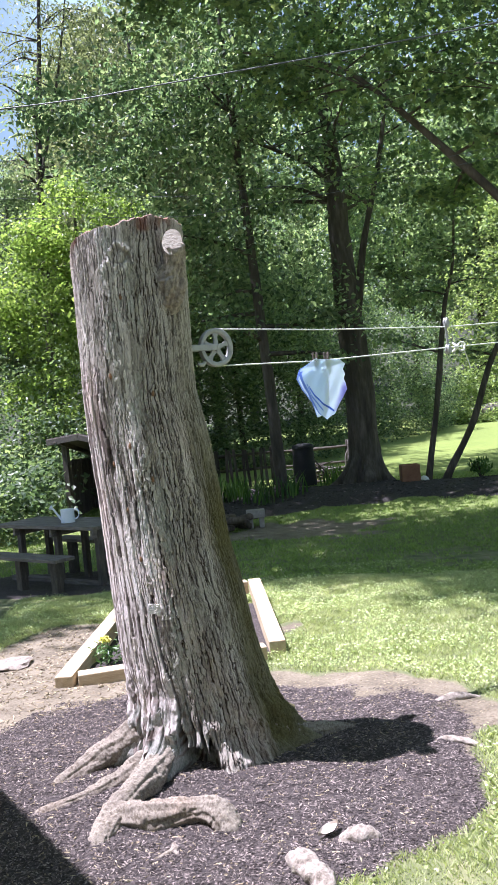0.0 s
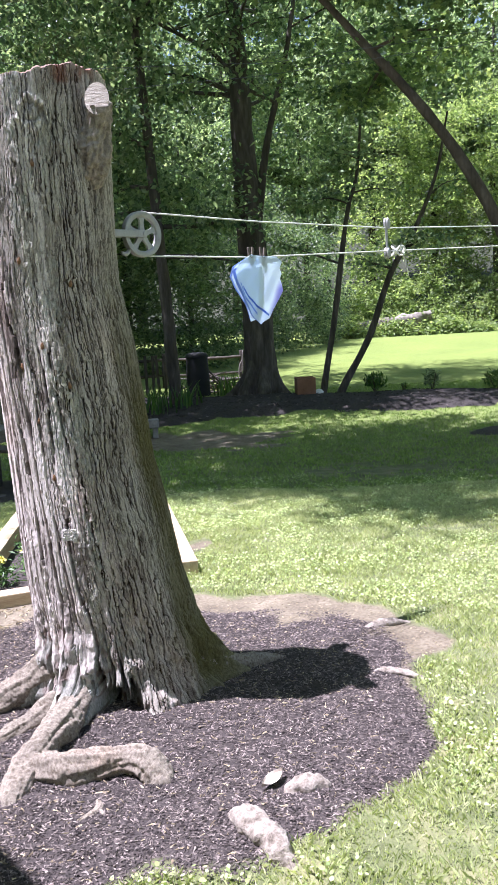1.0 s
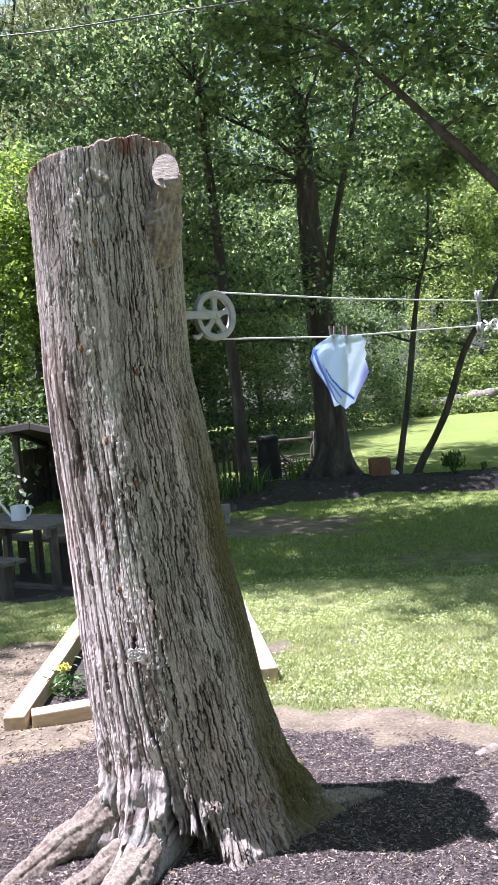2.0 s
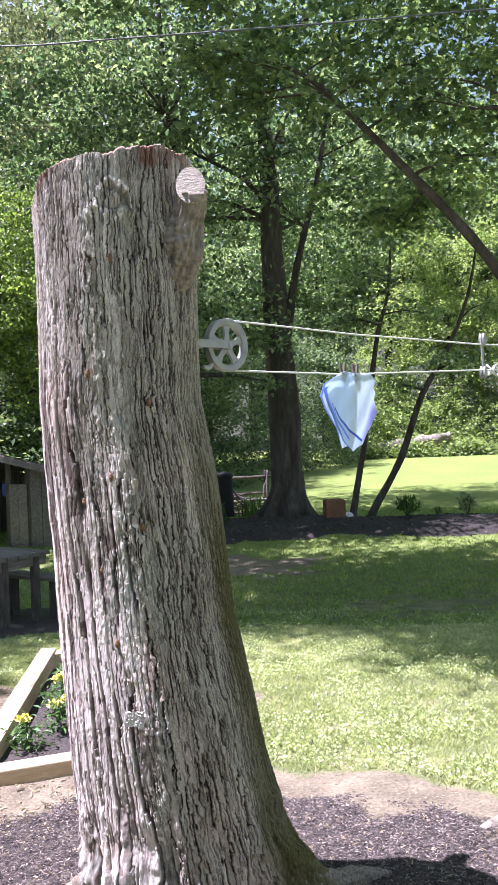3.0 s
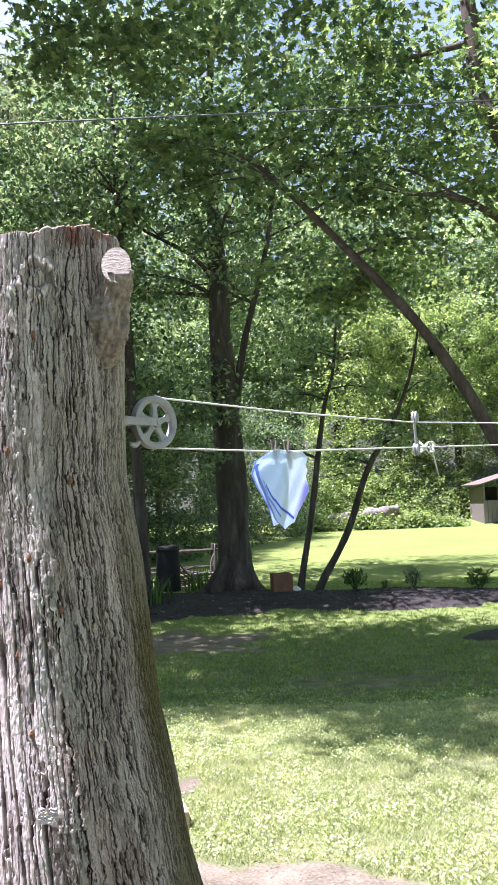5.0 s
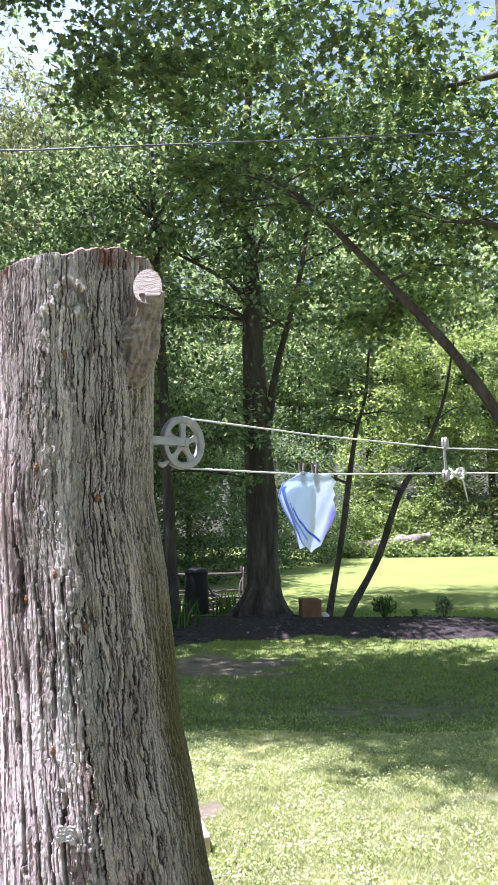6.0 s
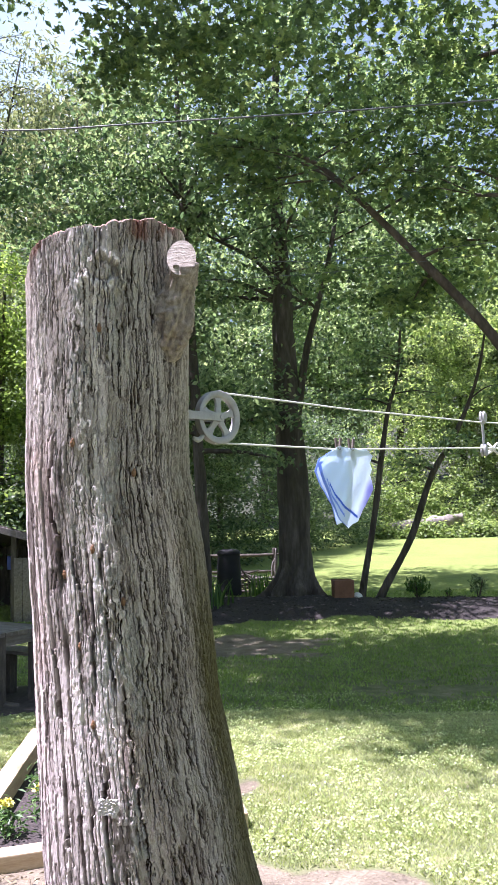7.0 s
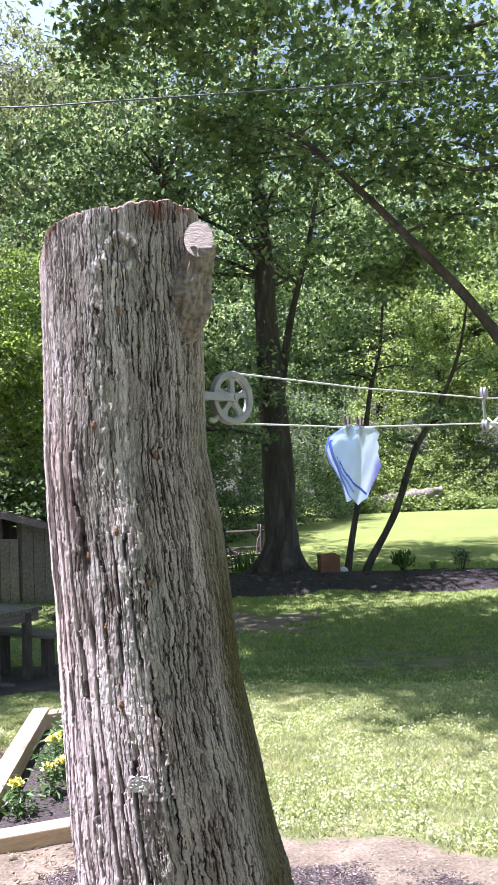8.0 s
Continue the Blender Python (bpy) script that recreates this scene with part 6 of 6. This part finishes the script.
part("body", bm, M["terracotta"], pot)
M["white"] = simple("white_glaze", [(0.3, (0.6, 0.62, 0.62)), (0.7, (0.8, 0.82, 0.82))], 8, rough=0.4)
bm = bmesh.new()
bmesh.ops.create_icosphere(bm, subdivisions=3, radius=0.1)
for w in bm.verts:
    w.co *= 1 + 0.12 * noise.noise(w.co * 9)
tagged(part("stone", bm, M["white"]), "rounded white stone beside the terracotta planter", "stone").matrix_basis = pose(0.93, 16.1, -0.15) @ Matrix.Diagonal((1, 1, 1.1, 1))

M["black"] = simple("black_plastic", [(0.3, (0.012, 0.012, 0.013)), (0.7, (0.022, 0.022, 0.024))], 6, rough=0.85)
bin_ = thing("compost_bin", "tall round black plastic compost bin", "compost bin", m=pose(-1.46, 17.2, -0.2))
v, f = tube([(0, 0, 0, 0.235), (0, 0, 0.02, 0.24), (0, 0, 0.5, 0.228), (0, 0, 0.78, 0.215), (0, 0, 0.80, 0.20)], 30, 36)
part("body", np_mesh("body", v, f), M["black"], bin_)
v, f = tube([(0, 0, 0.79, 0.225), (0, 0, 0.83, 0.228), (0, 0, 0.88, 0.19), (0, 0, 0.905, 0.08)], 20, 36)
part("lid", np_mesh("lid", v, f), M["black"], bin_)

fence = thing("rail_fence", "old split-rail wooden fence behind the flower bed", "fence")
FP = [(-4.6, 19.0), (-2.4, 19.0), (-0.66, 19.0)]
for x, y in FP:
    part("post", np_mesh("post", *tube([(x, y, -0.5, 0.07), (x, y, 0.1, 0.065), (x + 0.01, y, 0.55, 0.06), (x + 0.015, y, 0.63, 0.055)], 16, 10, 0.15, 9)), M["tree"], fence)
for (xa, ya), (xb, yb) in zip(FP, FP[1:]):
    for z in (0.14, 0.49):
        part("rail", np_mesh("rail", *tube([(xa - 0.1, ya + 0.05, z, 0.03), ((xa + xb) / 2, ya + 0.02, z - 0.02, 0.036), (xb + 0.1, yb - 0.04, z + 0.01, 0.03)], 24, 9, 0.2, 7)), M["tree"], fence)
picket = thing("stick_bundle", "upright weathered sticks leaning by the fence", "sticks", m=pose(-0.5, 18.6, -0.15))
rng = np.random.default_rng(80)
for k in range(7):
    x = rng.uniform(-0.25, 0.25)
    part("stick", np_mesh("stick", *tube([(x, rng.uniform(-.1, .1), -0.05, 0.022), (x + rng.normal(0, 0.03), 0, 0.4, 0.02), (x + rng.normal(0, 0.06), 0.05, rng.uniform(0.6, 0.85), 0.014)], 10, 7, 0.15, 12)), M["grey_wood"], picket)
slats = thing("picket_fence", "thin brown wooden picket fence in deep shade", "fence", m=pose(-2.6, 17.6, -0.2))
for k in range(16):
    part("picket", box(0.06, 0.02, 0.85 + 0.06 * rng.uniform(), pose(-1.4 + 0.13 * k, 0.02 * rng.normal(), 0, 0, 3 * rng.normal(), 0), 0.004), M["tree"], slats)


brush = thing("brush_pile", "loose pile of dead sticks behind the flower bed", "brush pile", m=pose(-0.98, 17.9, -0.2))
for k in range(22):
    x, z, L, t = rng.normal(0, 0.22), rng.uniform(0.02, 0.30), rng.uniform(0.25, 0.6), rng.normal(0, 0.35)
    yy, w = rng.normal(0, 0.15), rng.uniform(0.010, 0.026)
    part("stick", np_mesh("stick", *tube([(x - L, yy, max(z - L * t, 0.0), w), (x, yy + rng.normal(0, 0.04), z + 0.02, w), (x + L, yy, max(z + L * t, 0.0), w * 0.6)], 10, 6, 0.15, 9)), M["grey_wood" if k % 3 else "tree"], brush)


def shrub(x, y, w, h, seed, size, leaf, name, label, cat, group="", upright=0.0, n=260):
    rng = np.random.default_rng(seed)
    t = thing(name, label, cat, group, m=pose(x, y, gz(x, y) - 0.01))
    stems = []
    for k in range(7):
        a = rng.uniform(0, 6.28)
        stems.append(tube([(0, 0, -0.03, 0.012), (0.25 * w * math.cos(a), 0.25 * w * math.sin(a), h * 0.45, 0.008), (0.42 * w * math.cos(a), 0.42 * w * math.sin(a), h * 0.85, 0.003)], 8, 5))
    part("stems", np_mesh("stems", *join(stems)), M["limb"], t)
    d = rng.normal(0, 1, (n, 3))
    d /= np.linalg.norm(d, axis=1)[:, None]
    p = d * (rng.uniform(0.1, 1, n) ** 0.5)[:, None] * np.array([w / 2, w / 2, h * 0.48]) + np.array([0, 0, h * 0.52])
    part("leaves", np_mesh("leaves", *leaves(rng, p, size, SLIM if upright else KITE, -upright), False), leaf, t)


shrub(1.96, 15.87, 0.42, 0.33, 90, 0.10, M["shrub"], "shrub", "small dark evergreen shrub in the mulch bed", "shrub", "shrubs in the bed", 0.9)
shrub(2.99, 15.89, 0.30, 0.36, 91, 0.09, M["wood"], "shrub", "small bright green shrub in the mulch bed", "shrub", "shrubs in the bed", 0.6)
shrub(4.13, 15.8, 0.46, 0.34, 92, 0.10, M["shrub"], "shrub", "small dark evergreen shrub in the mulch bed", "shrub", "shrubs in the bed", 0.7)
shrub(2.48, 15.9, 0.10, 0.14, 93, 0.06, M["shrub"], "shrub", "tiny seedling shrub in the mulch bed", "shrub", "shrubs in the bed", 0.6, 60)


def blades(x, y, n, h, seed, label):
    """A clump of sword-shaped leaves."""
    rng = np.random.default_rng(seed)
    V, F = [], []
    for k in range(n):
        a, l = rng.uniform(0, 6.28), rng.uniform(0.05, 0.55)
        hh, b = h * rng.uniform(0.6, 1.1), rng.uniform(0, 6.28)
        px, py = rng.normal(0, 0.10, 2)
        w = 0.018
        c = [(px + math.cos(a) * l * hh * t ** 2, py + math.sin(a) * l * hh * t ** 2, hh * (t - 0.15 * l * t * t), w * (1 - t ** 2 * 0.95)) for t in (0, 0.35, 0.7, 1)]
        o = len(V)
        for q in c:
            V += [(q[0] - math.cos(b) * q[3], q[1] - math.sin(b) * q[3], q[2]), (q[0] + math.cos(b) * q[3], q[1] + math.sin(b) * q[3], q[2])]
        F += [(o + 2 * i, o + 2 * i + 1, o + 2 * i + 3, o + 2 * i + 2) for i in range(3)]
    t = thing("iris", label, "plant", "irises in the bed", m=pose(x, y, gz(x, y)))
    part("leaves", np_mesh("leaves", V, F, False), M["shrub"], t)


rng = np.random.default_rng(95)
for k in range(15):
    blades(-3.2 + 0.13 * k + rng.normal(0, 0.08), 15.0 + rng.uniform(-0.4, 0.9), 16, 0.46, 100 + k, "clump of sword-shaped iris leaves in the bed")
for k in range(5):
    blades(-1.0 + 0.12 * k, 17.0 + rng.uniform(-0.2, 0.3), 16, 0.5, 130 + k, "clump of sword-shaped iris leaves in the bed")

# pale concrete block and stacked firewood by the bare patch
M["stone"] = simple("pale_concrete", [(0.3, (0.20, 0.175, 0.155)), (0.5, (0.28, 0.255, 0.23)), (0.7, (0.38, 0.35, 0.32))], 9, rough=0.9, bumps=0.6, dist=0.008)
blk = thing("concrete_block", "pale concrete block standing on two feet", "block", m=pose(-1.82, 13.25, -0.42, 0, 0, 12))
part("slab", box(0.30, 0.22, 0.13, pose(0, 0, 0.16), 0.012), M["stone"], blk)
for x in (-0.09, 0.09):
    part("foot", box(0.08, 0.18, 0.17, pose(x, 0, 0), 0.01), M["stone"], blk)
for k in range(9):
    x, y = -2.45 + 0.07 * k, 13.05 + rng.uniform(-0.25, 0.3)
    a, L = rng.uniform(0, 3.1), rng.uniform(0.3, 0.55)
    z = gz(x, y) + 0.05 + 0.07 * (k % 3)
    v, f = tube([(-L / 2 * math.cos(a), -L / 2 * math.sin(a), 0, 0.05), (0, 0, 0.01, 0.055), (L / 2 * math.cos(a), L / 2 * math.sin(a), 0, 0.045)], 10, 10, 0.2, 9)
    tagged(part("firewood_log", np_mesh("firewood_log", v, f), M["limb"]), "short rough firewood log in a loose pile", "log", "firewood pile").matrix_basis = pose(x, y, z)
for x, y, s in ((-2.02, 5.2, 0.14), (-2.2, 5.02, 0.11)):
    bm = bmesh.new()
    bmesh.ops.create_icosphere(bm, subdivisions=3, radius=s)
    for w in bm.verts:
        w.co *= 1 + 0.35 * noise.noise(w.co / s * 1.3 + Vector((x, y, 0)))
        w.co.z *= 0.22
    tagged(part("flat_stone", bm, M["stone"] if y > 10 else M["root"]), "flat pale stepping stone half sunk in the soil", "stone", "edging stones").matrix_basis = pose(x, y, gz(x, y) + 0.01)

# ---- the far side: fallen log and shed ----
log = thing("fallen_log", "long fallen tree trunk bleached pale at the wood's edge", "log", m=pose(4.9, 38.9, 0))
v, f = tube([(-2.6, 0.3, 0.26, 0.26), (-1.4, 0.15, 0.44, 0.27), (-0.2, 0.05, 0.62, 0.25), (0.9, 0, 0.80, 0.24), (1.95, -0.1, 0.98, 0.21)], 90, 26, 0.32, 3)
M["bleached"] = simple("bleached_wood", [(0.32, (0.10, 0.085, 0.07)), (0.46, (0.20, 0.175, 0.15)), (0.56, (0.36, 0.325, 0.28)), (0.75, (0.50, 0.46, 0.40))], 1.6, (0.5, 1, 1), 0.9, 0, 0.6, 0.01, 9)
part("trunk", np_mesh("trunk", v, f), M["bleached"], log)
shed = thing("shed", "small grey weathered board shed with a low pitched roof", "shed", m=pose(11.1, 40.2, gz(11, 40)))
for k in range(15):
    part("board", box(0.185, 0.03, 1.05, pose(0.1 + 0.195 * k, 0.004 * (k % 3), 0.05), 0.004), M["grey_wood"], shed)
part("back_wall", box(2.9, 0.06, 1.75, pose(1.5, 2.4, 0), 0.004), M["dark_wood"], shed)
for x in (0.03, 2.97):
    part("side_wall", box(0.05, 2.4, 1.75, pose(x, 1.2, 0), 0.004), M["grey_wood"], shed)
for x in (0.06, 0.75, 1.5, 2.25, 2.94):
    part("post", box(0.09, 0.09, 1.85, pose(x, 0.06, 0), 0.005), M["grey_wood"], shed)
part("brace", box(0.07, 0.05, 0.45, pose(0.85, -0.03, 1.4, 0, 20, 0), 0.004), M["grey_wood"], shed)
M["roof"] = simple("rusty_roof", [(0.3, (0.085, 0.068, 0.055)), (0.5, (0.145, 0.118, 0.096)), (0.75, (0.21, 0.18, 0.15))], 3, (1, 6, 1), 0.9)
for s in (-1, 1):
    part("roof_sheet", box(1.95, 3.4, 0.05, pose(1.5 + s * 0.90, 1.0, 2.09, 0, 16 * s, 0), 0.006), M["roof"], shed)
part("gable", box(1.5, 0.04, 0.35, pose(1.5, 0.05, 1.85), 0.004), M["dark_wood"], shed)

# ---- overhead wires ----
for label, pts in [("thick overhead cable across the yard", [(-9, 6.2, 4.5), (-4.2, 6.2, 4.0), (-1.5, 6.2, 3.89), (0.4, 6.2, 3.905), (2.6, 6.2, 3.95), (8, 6.2, 4.6)]),
                   ("thin overhead line behind the stump", [(-6, 8, 4.08), (-2.6, 8, 3.73), (-1.2, 8, 3.55), (0.4, 8, 3.5), (4, 8.4, 3.9)]),
                   ("thin overhead line behind the stump", [(-6, 8, 3.95), (-2.4, 8, 3.5), (-1.2, 8, 3.36), (0.3, 8, 3.40), (4, 8.4, 3.8)])]:
    tagged(part("overhead_wire", rope(pts, 0.0055 if "thick" in label else 0.0022, 8, 60), M["wire"]), label, "wire", "overhead wires")

# ---- unseen eave behind the camera, added to shade a corner of the soil ----
M["eave"] = simple("painted_eave", [(0.3, (0.62, 0.61, 0.58)), (0.7, (0.75, 0.74, 0.71))], 3)
# unseen wall, added to cut the skylight from behind the camera
tagged(part("sky_block_wall", box(16, 0.25, 5.6, pose(0, -4.6, -0.05), 0.01), M["eave"]), "plain unseen wall added to block skylight", "wall", "", "structure")
eave = thing("porch_roof", "plain pale unseen porch roof on square posts, added for its shadow", "porch roof", m=pose(0, 0, 0))
part("roof", box(6, 4, 0.12, pose(-1.83, -0.12, 2.9, 0, 0, -45) @ pose(0, 0, 0), 0.01), M["eave"], eave)
for x, y in ((-2.83, 3.02), (-4.93, 0.58), (1.37, -0.98), (-1.13, -3.28)):
    part("post", box(0.12, 0.12, 2.95, pose(x, y, -0.02), 0.008), M["eave"], eave)
